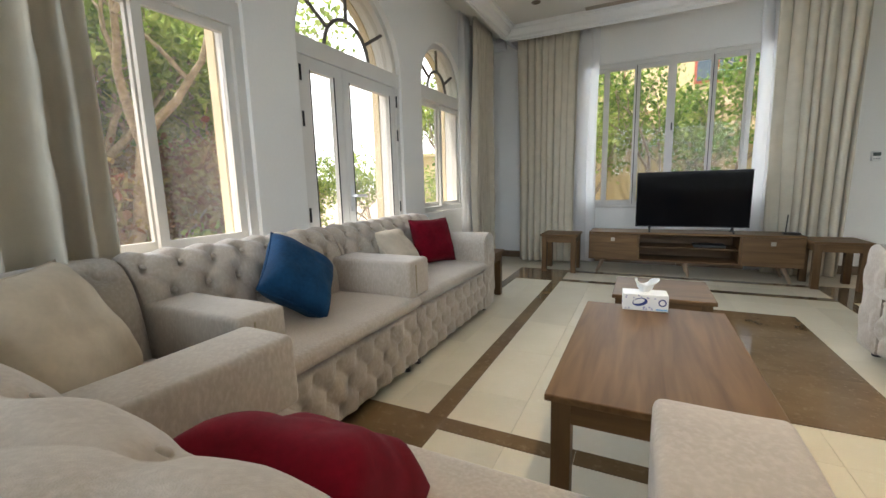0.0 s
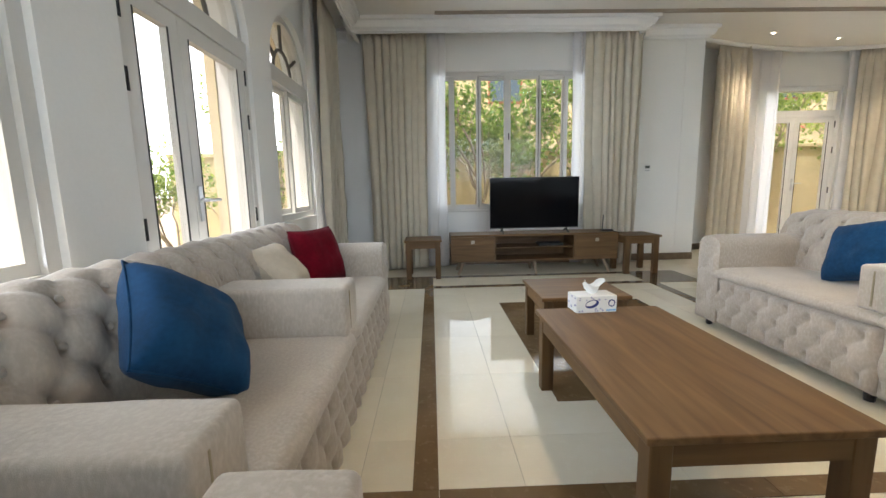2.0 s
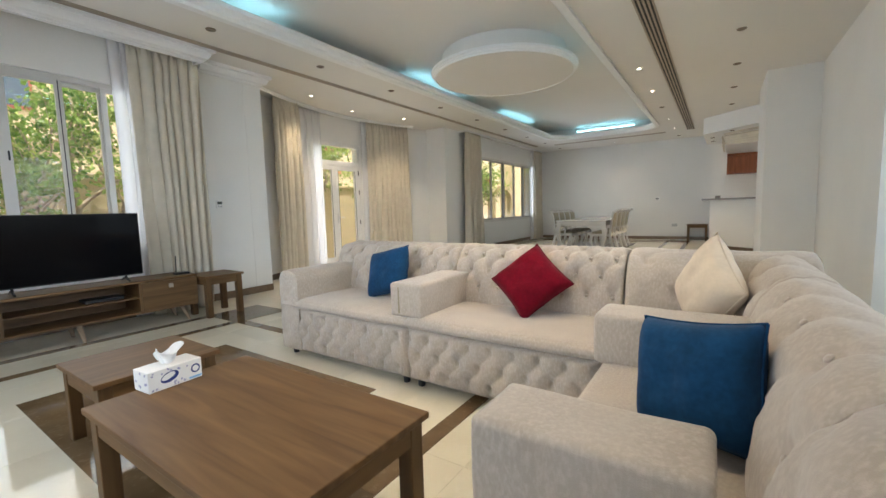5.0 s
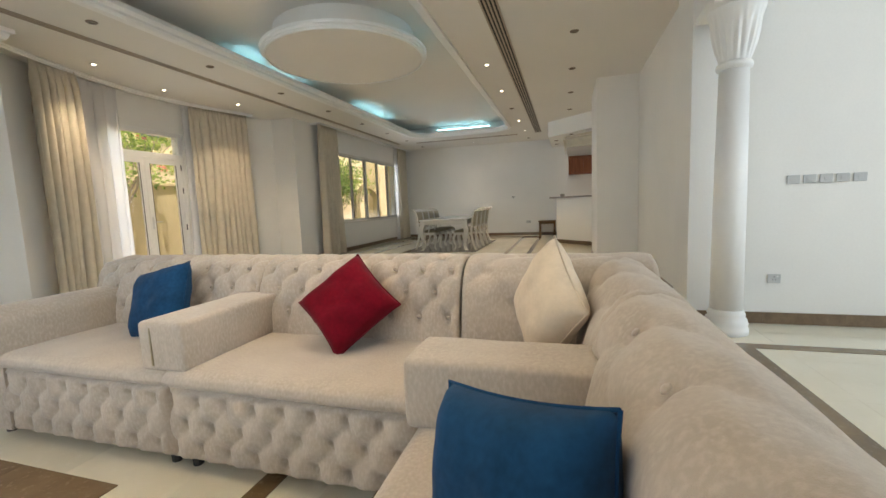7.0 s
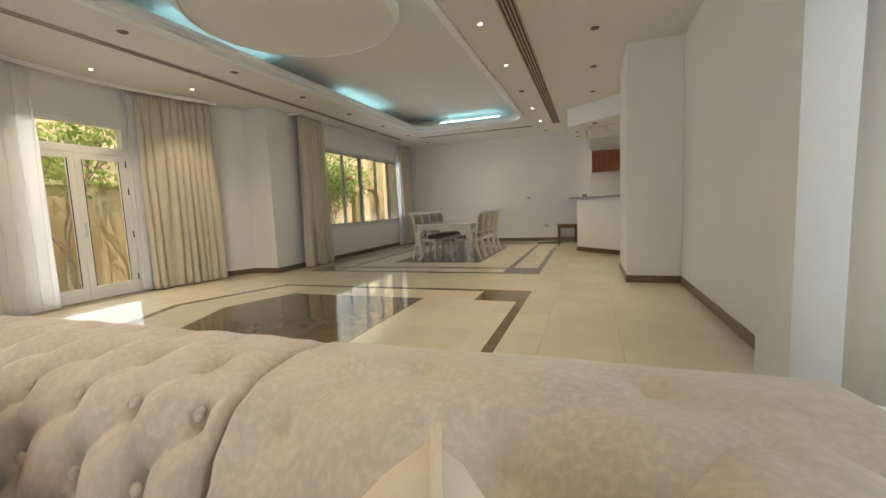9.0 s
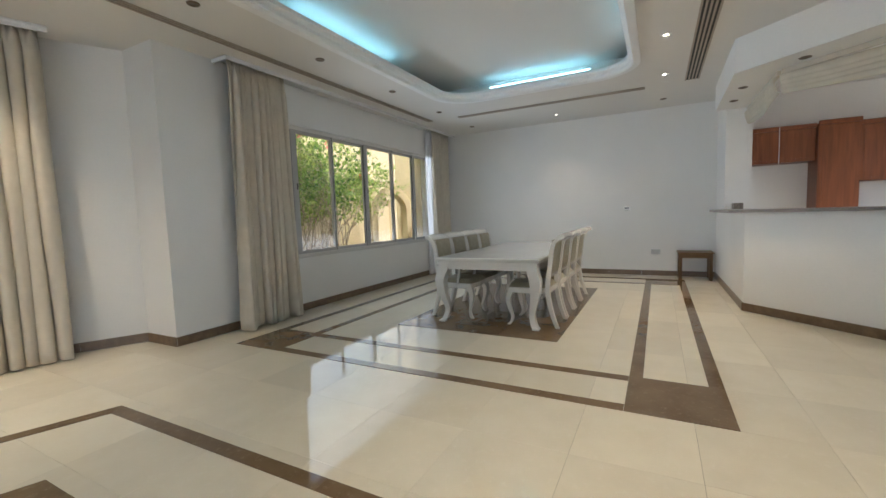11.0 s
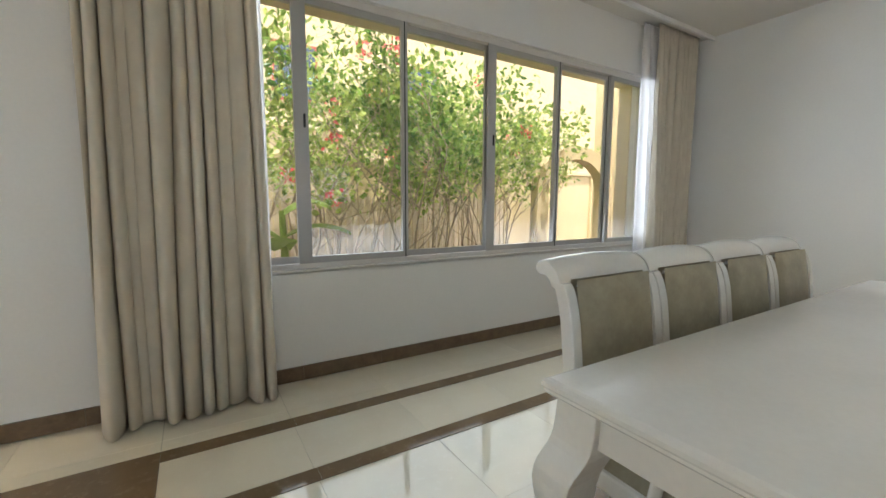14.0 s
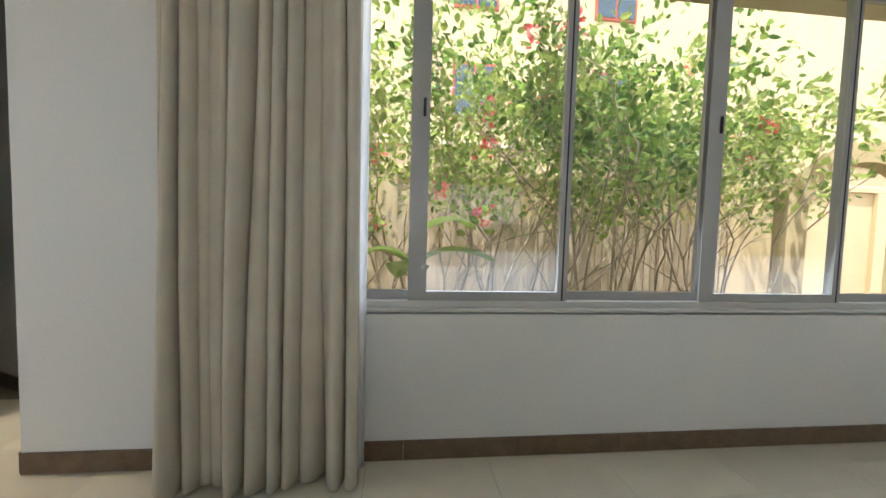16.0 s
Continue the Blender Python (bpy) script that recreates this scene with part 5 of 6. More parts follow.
def wall_plate(name, label, at, rz, w, h, category, group, kind):
    """A small fitting on a wall: its face to -y."""
    ob = thing(name, label, category, group, at, rz)
    part("plate", box(-w / 2, -0.010, -h / 2, w / 2, 0, h / 2, None, 0.003, 1), PLASTIC if kind == "thermostat" else PLATE, ob)
    if kind == "thermostat":
        part("body", box(-w / 2 + 0.004, -0.022, -h / 2 + 0.004, w / 2 - 0.004, -0.010, h / 2 - 0.004, None, 0.003, 1), PLASTIC, ob)
        part("display", box(-w * 0.36, -0.0235, 0.0, w * 0.36, -0.0222, h * 0.36), LCD, ob)
        for x in (-0.02, 0.0, 0.02):
            part("button", box(x - 0.006, -0.025, -h * 0.34, x + 0.006, -0.022, -h * 0.2), GREYP, ob)
    elif kind == "socket":
        for sx in ((-0.036, 0.036) if w > 0.1 else (0,)):
            for px, pz in ((0, 0.014), (-0.011, -0.008), (0.011, -0.008)):
                part("pin_hole", box(sx + px - 0.003, -0.0108, pz - 0.004, sx + px + 0.003, -0.0098, pz + 0.004), BLACK, ob)
            part("switch", box(sx + 0.018, -0.013, 0.012, sx + 0.027, -0.010, 0.026, None, 0.001, 1), PLASTIC, ob)
    else:
        part("rocker", box(-w * 0.2, -0.014, -h * 0.22, w * 0.2, -0.010, h * 0.22, None, 0.002, 1), PLATE, ob)
    return ob


wall_plate("thermostat", "small white thermostat with a grey display on the wall", (2.50, WN - 0.001, 1.27), 0, 0.085, 0.10, "thermostat", "thermostats", "thermostat")
wall_plate("thermostat", "small white thermostat with a grey display on the end wall", (WE - 0.001, 2.36, 1.27), -90, 0.115, 0.085, "thermostat", "thermostats", "thermostat")
wall_plate("wall_socket", "white double wall socket on the end wall", (WE - 0.001, 1.87, 0.45), -90, 0.15, 0.087, "socket", "sockets", "socket")
wall_plate("wall_socket", "grey-white single wall socket in the hall", (4.329, -0.95, 0.39), -90, 0.09, 0.075, "socket", "sockets", "socket")
for k in range(5):
    wall_plate("light_switch", "grey-white wall switch in a row of five", (4.329, -1.05 - 0.108 * k, 1.20), -90, 0.085, 0.068, "light switch", "hall switches", "rocker")

# ---- kitchen ----
bm = bmesh.new()
C = [(13.25, 1.12), (11.43, 1.10), (9.75, -0.58), (9.004, -0.58), (9.004, -0.90), (9.9, -0.90), (11.58, 0.72), (13.197, 0.70), (13.197, 0.95), (13.25, 0.95)]
tagged(structure("worktop", prism(C, 1.172, 1.205), GRANITE), "speckled brown granite bar top on the half wall")
for x in (13.17, 13.05):
    o = thing("granite_upstand", "small dark granite block on the bar top", "upstand", "bar blocks", (x, 0.78, 1.206))
    part("block", box(-0.04, -0.06, 0, 0.04, 0.06, 0.09, None, 0.003, 1), GRANITE, o)
for x, y in ((12.6, 0.92), (11.9, 0.92), (11.0, 0.55), (10.4, -0.05)):
    downlight(x, y, False, 2.70)


def wall_cabinet(y0, y1, z0, z1, x=13.80, doors=2, label="cherry wood wall cabinet in the kitchen"):
    """Kitchen cupboard on the east wall, its doors to -x, each with a raised arched panel."""
    ob = thing("kitchen_cabinet", label, "cabinet", "kitchen cabinets", (x, (y0 + y1) / 2, z0))
    w, h = (y1 - y0) / 2, z1 - z0
    part("body", box(0.02, -w, 0, WE - x - 0.003, w, h), CHERRY, ob)
    part("crown", box(-0.03, -w, h - 0.03, 0.02, w, h + 0.035, None, 0.01, 2), CHERRY, ob)
    for k in range(doors):
        a, b = -w + 2 * w * k / doors + 0.003, -w + 2 * w * (k + 1) / doors - 0.003
        d = part("door", box(0.0, a, 0.004, 0.019, b, h - 0.034, None, 0.003, 1), CHERRY, ob)
        m = 0.05
        cy, r = (a + b) / 2, (b - a) / 2 - m
        pts = [(a + m, m), (b - m, m), (b - m, h - 0.12)] + [(cy + r * math.cos(math.pi * i / 10), h - 0.12 + 0.035 * math.sin(math.pi * i / 10)) for i in range(1, 10)] + [(a + m, h - 0.12)]
        part("raised_panel", prism(pts, -0.007, 0.0, "x"), CHERRY, d)
    return ob


wall_cabinet(-0.28, 0.595, 1.90, 2.42)
wall_cabinet(-0.76, -0.283, 0.003, 2.44, 13.72, 1, "tall cherry wood kitchen cabinet")
wall_cabinet(-1.75, -0.763, 1.56, 2.40)
wall_cabinet(-2.9, -1.753, 1.56, 2.40)
ob = thing("base_cabinet", "cherry wood base cabinet under a pale worktop", "cabinet", "kitchen cabinets", (13.62, -1.83, 0))
part("body", box(0, -1.066, 0.1, WE - 13.62 - 0.003, 1.066, 0.87), CHERRY, ob)
part("plinth", box(0.05, -1.066, 0, WE - 13.62 - 0.003, 1.066, 0.1), BLACK, ob)
part("top", box(-0.03, -1.066, 0.87, WE - 13.62 - 0.003, 1.066, 0.91), GRANITE, ob)
ob = thing("kettle", "small dark kettle on the kitchen worktop", "kettle", "", (13.8, -0.95, 0.911))
part("body", lathe([(0.07, 0), (0.075, 0.02), (0.065, 0.18), (0.045, 0.21), (0.012, 0.22), (0.012, 0.24)], 0, 0, 20), BLACK, ob, "", True)
part("handle", tube([(-0.05, 0, 0.2), (-0.12, 0, 0.18), (-0.12, 0, 0.06), (-0.07, 0, 0.04)], 0.011, 8), BLACK, ob)
downlight(12.6, -0.9, True)

def roman_blind(p, q, drop, label):
    """A raised roman blind: stacked cloth folds hanging under the soffit."""
    p, q = Vector(p), Vector(q)
    d = (q - p).normalized()
    out = Vector((d.y, -d.x))
    ob = thing("roman_blind", label, "blind", "roman blinds", (p.x, p.y, 2.698))
    n = 4
    for k in range(n):
        def fold(u, v, k=k):
            s = u * (q - p).length
            z = -0.05 - drop * (k / n) - drop * 0.55 * v - 0.03 * math.sin(math.pi * u) * (1 + k * 0.5)
            o = 0.012 + 0.022 * math.sin(math.pi * v) + 0.010 * (n - k) + 0.006 * math.sin(14 * u + k)
            return (d.x * s + out.x * o, d.y * s + out.y * o, z)
        o = part("fold", sheet(fold, 20, 8), DRAPE, ob, "", True)
        m = o.modifiers.new("thickness", "SOLIDIFY")
        m.thickness = 0.004
    L = (q - p).length
    part("rail", prism([(0, 0), (d.x * L, d.y * L), (d.x * L + out.x * 0.04, d.y * L + out.y * 0.04), (out.x * 0.04, out.y * 0.04)], -0.05, -0.001), DRAPE, ob)
    part("cord", tube([(0.03, 0.02, -0.05), (0.03, 0.02, -1.15)], 0.003, 6), PLASTIC, ob)
    return ob


roman_blind((13.15, 0.64), (11.36, 0.66), 0.15, "raised beige roman blind over the kitchen bar")
roman_blind((11.33, 0.64), (9.55, -1.24), 0.16, "raised beige roman blind over the slanted bar")

# ---- outside: facade, ground, walls, planting ----
bm = bmesh.new()
X0, X1 = WW - T - 0.07, WW - T - 0.002
edge = -4.6
for kind, c, r, sill, spring in ARCHES:
    r2 = r - 0.012
    prism([(edge, -0.15), (c - r2, -0.15), (c - r2, 3.6), (edge, 3.6)], X0, X1, "x", bm)
    if sill:
        prism([(c - r2, -0.15), (c + r2, -0.15), (c + r2, sill + 0.01), (c - r2, sill + 0.01)], X0, X1, "x", bm)
    prism(arch_pts(c, r2, spring) + [(c + r2, 3.6), (c - r2, 3.6)], X0, X1, "x", bm)
    edge = c + r2
prism([(edge, -0.15), (WN + T, -0.15), (WN + T, 3.6), (edge, 3.6)], X0, X1, "x", bm)
structure("facade_west", bm, REVEAL)
bm = bmesh.new()
Y0, Y1 = WN + T + 0.002, WN + T + 0.16
for a, b, (wa, wb, z0, z1) in ((WW - T, 2.94, TVW), (8.21, WE + T, DNW)):
    prism([(a, -0.15), (wa + 0.01, -0.15), (wa + 0.01, 3.6), (a, 3.6)], Y0, Y1, "y", bm)
    prism([(wb - 0.01, -0.15), (b, -0.15), (b, 3.6), (wb - 0.01, 3.6)], Y0, Y1, "y", bm)
    prism([(wa + 0.01, -0.15), (wb - 0.01, -0.15), (wb - 0.01, z0 + 0.01), (wa + 0.01, z0 + 0.01)], Y0, Y1, "y", bm)
    prism([(wa + 0.01, z1 - 0.01), (wb - 0.01, z1 - 0.01), (wb - 0.01, 3.6), (wa + 0.01, 3.6)], Y0, Y1, "y", bm)
structure("facade_north", bm, REVEAL)
structure("ground", box(-300, -300, -0.4, 300, 300, -0.152), SOIL)
structure("pavement_north", box(-1.99, 6.66, -0.151, 20, 7.35, -0.10), PAVE)
structure("pavement_west", box(-70, 5.7, -0.151, -2.0, 90, -0.12), PAVE)
structure("pavement_bay", box(3.5, 7.56, -0.0985, 8.0, 8.9, -0.06), PAVE)

# boundary walls with pilasters and a coping
ob = thing("garden_wall", "ochre rendered garden boundary wall with pilasters", "garden wall", "", (6, 9.65, -0.15))
part("wall", box(-12, 0, 0, 14, 0.2, 1.95), OCHRE, ob)
part("coping", box(-12, -0.05, 1.952, 14, 0.25, 2.04, None, 0.01, 1), OCHRE, ob)
for k in range(11):
    part("pilaster", box(-11.8 + 2.5 * k, -0.07, 0, -11.4 + 2.5 * k, -0.002, 1.95), OCHRE, ob)
ob = thing("garden_wall", "low pale garden wall behind the hedge", "garden wall", "", (-9.0, 0, -0.15))
part("wall", box(-0.2, -12, 0, 0, 5.8, 1.6), OCHRE, ob)

ob = thing("slat_fence", "sunlit pale wooden slat fence behind the shrubs", "fence", "", (8.4, 9.35, -0.152))
rnd = random.Random(12)
for z in (0.35, 1.15):
    part("rail", box(0, 0.02, z, 5.6, 0.05, z + 0.06), PICKET, ob)
for k in range(56):
    h = 1.42 + rnd.uniform(-0.04, 0.05)
    t = rnd.uniform(-0.006, 0.006)
    part("slat", prism([(0.1 * k, 0), (0.1 * k + 0.078, 0), (0.1 * k + 0.078 + t, h), (0.1 * k + t, h)], 0, 0.018, "y"), PICKET, ob)

# neighbouring house beyond the dining window
ob = thing("house", "neighbouring ochre house with white-framed windows", "house", "", (11.5, 14.5, -0.15))
part("wall", box(-16, 0, 0, 22, 6, 9.2), OCHRE, ob)
part("roof", box(-16.3, -0.35, 9.2, 22.3, 6.3, 9.45), REVEAL, ob)
PANE = mat("far_pane", (0.05, 0.09, 0.13), 0.08)
SHUT = mat("red_frame", (0.42, 0.10, 0.06), 0.5)
for x in (-14.0, -10.0, -7.0, -4.2, -0.6, 3.0):
    for z in (0.9, 3.9, 6.6):
        wnd = part("window", box(x, -0.06, z, x + 1.1, -0.002, z + 1.4), SHUT, ob)
        for sx in (0.06, 0.58):
            part("pane", box(x + sx, -0.075, z + 0.07, x + sx + 0.46, -0.062, z + 1.33), PANE, wnd)
part("ledge", box(-16.1, -0.12, 3.25, 22.1, -0.003, 3.45), REVEAL, ob)

# free-standing garden arch with a lantern, past the dining window
ob = thing("garden_arch", "ochre rendered garden archway", "archway", "", (13.75, 7.55, -0.15), -20)
A = [(-0.42 * math.cos(math.pi * k / 20), 1.55 + 0.42 * math.sin(math.pi * k / 20)) for k in range(21)]
O = [(-0.58 * math.cos(math.pi * k / 20), 1.57 + 0.58 * math.sin(math.pi * k / 20)) for k in range(21)]
bm = bmesh.new()
for k in range(20):
    prism([A[k], A[k + 1], O[k + 1], O[k]], -0.12, 0.12, "y", bm)
box(-0.58, -0.12, 0, -0.42, 0.12, 1.57, bm)
box(0.42, -0.12, 0, 0.58, 0.12, 1.57, bm)
part("arch", bm, OCHRE, ob)
ob = thing("garden_pier", "tall ochre rendered pier beside the archway", "pier", "", (15.35, 7.9, -0.15))
part("shaft", box(-0.35, -0.3, 0, 0.6, 0.3, 3.4), OCHRE, ob)
ob = thing("wall_lantern", "small bronze wall lantern on the pier", "lantern", "", (14.98, 7.9, 1.75))
part("bracket", tube([(0.02, 0, 0.12), (-0.06, 0, 0.16), (-0.10, 0, 0.12)], 0.01, 6), LEAD, ob)
part("body", lathe([(0.03, -0.16), (0.055, -0.13), (0.07, 0.03), (0.08, 0.04), (0.02, 0.12)], -0.10, 0, 6), LEAD, ob)


def leaves(name, centres, radii, count, size, material, parent, seed, droop=0.3, label=""):
    """Many small folded leaves scattered through clumps, as one mesh."""
    r = np.random.RandomState(seed)
    k = r.randint(0, len(centres), count)
    c, rad = np.array(centres, dtype=float)[k], np.array(radii, dtype=float)[k]
    d = r.normal(size=(count, 3))
    d /= np.linalg.norm(d, axis=1)[:, None]
    p = c + d * (rad * r.uniform(0.15, 1.0, count) ** 0.6)[:, None]
    ax = r.normal(size=(count, 3)) + np.array([0, 0, -droop])
    ax /= np.linalg.norm(ax, axis=1)[:, None]
    up = np.cross(ax, r.normal(size=(count, 3)))
    up /= np.linalg.norm(up, axis=1)[:, None]
    nrm = np.cross(ax, up)
    s = size * r.uniform(0.6, 1.35, count)[:, None]
    wd = s * r.uniform(0.20, 0.34, count)[:, None]
    tip, m1, m2 = p + ax * s, p + ax * s * 0.28, p + ax * s * 0.68
    lift = nrm * s * 0.07
    verts = np.stack([p, m1 + up * wd + lift, m2 + up * wd * 0.85 + lift, tip, m2 - up * wd * 0.85 + lift, m1 - up * wd + lift], 1).reshape(-1, 3)
    idx = np.arange(count) * 6
    faces = np.concatenate([np.stack([idx, idx + 1, idx + 2, idx + 3], 1), np.stack([idx, idx + 3, idx + 4, idx + 5], 1)])
    me = bpy.data.meshes.new(name)
    me.from_pydata(verts.tolist(), [], faces.tolist())
    me.materials.append(material)
    ob = new(name, me)
    ob.parent = parent
    return tagged(ob, label)


def clear_of_house(x, y, dd):
    """Turns a shoot away where it nears the house."""
    near_y = 8.1 if 2.6 < x < 8.6 else 7.15
    if x > -2.5 and y < near_y:
        dd.y = abs(dd.y) + 0.3
    if y < 6.5 and x > -2.6:
        dd.x = -abs(dd.x) - 0.3
    return dd.normalized()


def branches(base, height, spread, stems, rnd, thick, lean=(0, 0), at=(-50, 50)):
    """Tapered, forked limbs. Returns the mesh and the places where twigs end."""
    bm, ends = bmesh.new(), []
    def limb(p, d, length, r, depth):
        pts, q, dd = [p], Vector(p), Vector(d).normalized()
        n = 5
        for k in range(n):
            dd = (dd + Vector((rnd.uniform(-1, 1), rnd.uniform(-1, 1), rnd.uniform(-0.5, 0.9))) * 0.26).normalized()
            dd = clear_of_house(at[0] + q.x, at[1] + q.y, dd)
            q = q + dd * (length / n)
            pts.append(q.copy())
        tube(pts, [r * (1 - 0.5 * i / n) for i in range(n + 1)], 6 if depth < 2 else 4, bm, False)
        if depth >= 3:
            ends.append(tuple(pts[-1]))
            ends.append(tuple(pts[3]))
            return
        for k in range(3 if depth else 3):
            a = pts[-1] if k < 2 else pts[3]
            nd = (dd + Vector((rnd.uniform(-1, 1) * spread, rnd.uniform(-1, 1) * spread, rnd.uniform(-0.2, 0.8)))).normalized()
            limb(a, nd, length * rnd.uniform(0.55, 0.8), r * 0.52, depth + 1)
    for s in range(stems):
        a = rnd.uniform(0, math.tau)
        p = Vector(base) + Vector((math.cos(a), math.sin(a), 0)) * 0.12 * (stems > 1)
        limb(p, (math.cos(a) * 0.35 + lean[0], math.sin(a) * 0.35 + lean[1], 1), height * 0.42 * rnd.uniform(0.8, 1.1), thick, 0)
    return bm, ends


def tree(name, label, x, y, height, seed, stems=2, thick=0.06, count=2600, size=0.10, material=None, spread=0.9, flowers=0, radius=0.34, category="tree", lean=(0, 0)):
    rnd = random.Random(seed)
    ob = thing(name, label, category, "garden planting", (x, y, -0.152))
    bm, ends = branches((0, 0, 0), height, spread, stems, rnd, thick, lean, (x, y))
    part("trunk", bm, BARK, ob, "", True)
    leaves("crown", ends, [radius * rnd.uniform(0.5, 1.2) for _ in ends], count, size, material or LEAF, ob, seed)
    if flowers:
        pick = [rnd.choice(ends) for _ in range(flowers)]
        leaves("blossom", [(p[0], p[1] - 0.1, p[2] + 0.05) for p in pick], [0.11] * flowers, flowers * 26, 0.06, PETAL, ob, seed + 1, 0, "red blossom clusters")
    return ob


G = "leafy garden tree with forked pale trunks"
tree("tree", G + " behind the window", -1.0, 8.5, 3.3, 21, 2, 0.065, 3000, 0.085)
tree("tree", G + " behind the window", 0.35, 8.7, 3.4, 22, 3, 0.06, 3200, 0.085, LEAF_DARK)
tree("tree", G + " behind the window", 1.5, 8.4, 3.2, 23, 3, 0.06, 3200, 0.085)
tree("tree", G + " behind the window", 2.0, 9.2, 3.4, 24, 2, 0.065, 2600, 0.085, LEAF_DARK)
tree("tree", "leafy climber on a pale trunk by the bay", 6.35, 9.15, 3.0, 25, 2, 0.05, 2200, 0.09)
tree("tree", "leafy climber on a pale trunk by the bay", 5.0, 9.3, 3.3, 26, 2, 0.05, 1800, 0.09)
B = "flowering garden shrub with many thin stems"
for k, (x, y, h, n, fl, lf) in enumerate(((9.3, 8.0, 3.0, 2000, 30, LEAF), (10.0, 8.6, 3.5, 1500, 14, LEAF), (10.7, 8.1, 3.1, 1900, 10, LEAF), (11.5, 7.8, 3.2, 3000, 8, LEAF_DARK),
                                          (12.2, 8.5, 3.3, 1700, 10, LEAF), (12.9, 8.0, 3.0, 2200, 8, LEAF), (13.9, 9.2, 3.4, 3000, 12, LEAF), (8.5, 8.7, 3.3, 1700, 18, LEAF), (11.0, 9.1, 3.8, 1400, 12, LEAF))):
    tree("shrub", B + " and red blossom", x, y, h, 31 + k, 5, 0.019, int(n * 0.95), 0.078, lf, 1.15, fl // 3, 0.25, "shrub")
H2 = "garden hedge bush of red-brown and green leaves"
for k, (x, y) in enumerate(((-4.2, 2.9), (-4.1, 3.5), (-4.2, 4.1), (-4.5, 2.2))):
    tree("hedge_bush", H2, x, y, 1.6, 41 + k, 6, 0.02, 5200, 0.085, LEAF_RED, 1.1, 3, 0.26, "bush")
    tree("hedge_bush", "low bright green garden bush under the window", x + 0.4, y + 0.1, 0.8, 51 + k, 5, 0.015, 2200, 0.08, LEAF, 1.2, 0, 0.2, "bush")
tree("tree", G + " by the arched window", -4.0, 2.35, 3.9, 61, 3, 0.09, 4500, 0.11, radius=0.45)
tree("tree", G + " by the arched window", -5.3, 4.3, 4.0, 62, 2, 0.08, 4500, 0.11, radius=0.5)
for k, (x, y, h) in enumerate(((-6.6, 3.6, 4.4), (-6.4, 2.0, 4.2), (-5.4, 2.7, 3.8))):
    tree("tree", "dense garden tree behind the hedge", x, y, h, 71 + k, 3, 0.07, 5000, 0.12, LEAF_DARK, radius=0.5)
for k, (x, y, h) in enumerate(((-5.4, 6.6, 1.5), (-5.6, 7.6, 1.9), (-5.0, 8.2, 2.3), (-4.0, 8.0, 1.8))):
    tree("shrub", "airy green shrub outside the garden door", x, y, h, 63 + k, 4, 0.02, 1700, 0.075, LEAF, 1.0, 0, 0.26, "shrub")
tree("tree", G + " outside the far arched window", -3.4, 8.6, 3.0, 68, 2, 0.06, 3000, 0.09)

ob = thing("banana_plant", "young banana plant with broad green leaves", "plant", "", (9.74, 7.3, -0.10))
part("stem", tube([(0, 0, 0), (0.02, 0, 0.6), (0.0, 0.0, 1.23)], [0.05, 0.04, 0.025], 8), LEAF, ob)
for k, (a, ln, z) in enumerate(((15, 0.5, 1.22), (165, 0.45, 0.98), (250, 0.4, 0.9), (335, 0.6, 1.0))):
    def blade(u, v, a=radians(a), ln=ln, z=z):
        wdt = 0.15 * math.sin(math.pi * min(1, 0.08 + u * 0.92)) ** 0.7
        r, o = ln * u, (2 * v - 1) * wdt
        return (r * math.cos(a) - o * math.sin(a), r * math.sin(a) + o * math.cos(a), z + 0.42 * u - 0.38 * u * u - abs(2 * v - 1) * 0.03)
    o = part("leaf", sheet(blade, 12, 4), LEAF, ob, "", True)

# a deep screen of foliage behind the west hedge
r = random.Random(9)
ob = thing("hedge", "tall dense garden foliage of green and brown leaves", "hedge", "", (-5.6, 3.7, -0.152))
tagged(ob, kind="stuff")
part("stems", branches((0, 0, 0), 3.0, 1.0, 5, r, 0.04)[0], BARK, ob)
pts = [(r.uniform(-0.9, 1.0), r.uniform(-2.6, 1.5), r.uniform(0.3, 4.3)) for _ in range(260)]
leaves("foliage", pts, [0.42] * 260, 26000, 0.10, LEAF, ob, 77)
pts = [(r.uniform(0.5, 1.3), r.uniform(-2.4, 1.4), r.uniform(0.2, 1.75)) for _ in range(160)]
leaves("brown_foliage", pts, [0.30] * 160, 13000, 0.09, LEAF_RED, ob, 78)

# glowing ring added all round, stands in for the overexposed white sky
SKY_GLOW = glow("sky_glow", (0.93, 0.97, 1.0), 1.6)
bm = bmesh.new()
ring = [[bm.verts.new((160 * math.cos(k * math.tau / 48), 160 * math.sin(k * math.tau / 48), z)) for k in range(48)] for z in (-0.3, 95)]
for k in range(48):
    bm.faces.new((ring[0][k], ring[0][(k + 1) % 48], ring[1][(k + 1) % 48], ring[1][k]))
structure("backdrop", bm, SKY_GLOW)

# ---- floor: bed, stone inlays, cream tiles, skirting ----
bm = box(WW - T, -6.25, -0.15, 5.05, WN + T, -0.004)
box(5.05, -3.4, -0.15, WE + T, WN + T, -0.004, bm)
prism([(3.0, WN + T), (8.1, WN + T), (8.1, 6.9), (6.95, 7.53), (4.15, 7.53), (2.95, 6.9)], -0.15, -0.004, "z", bm)
floor = tagged(structure("floor", bm, GROUT), "polished cream tile floor with brown marble borders")


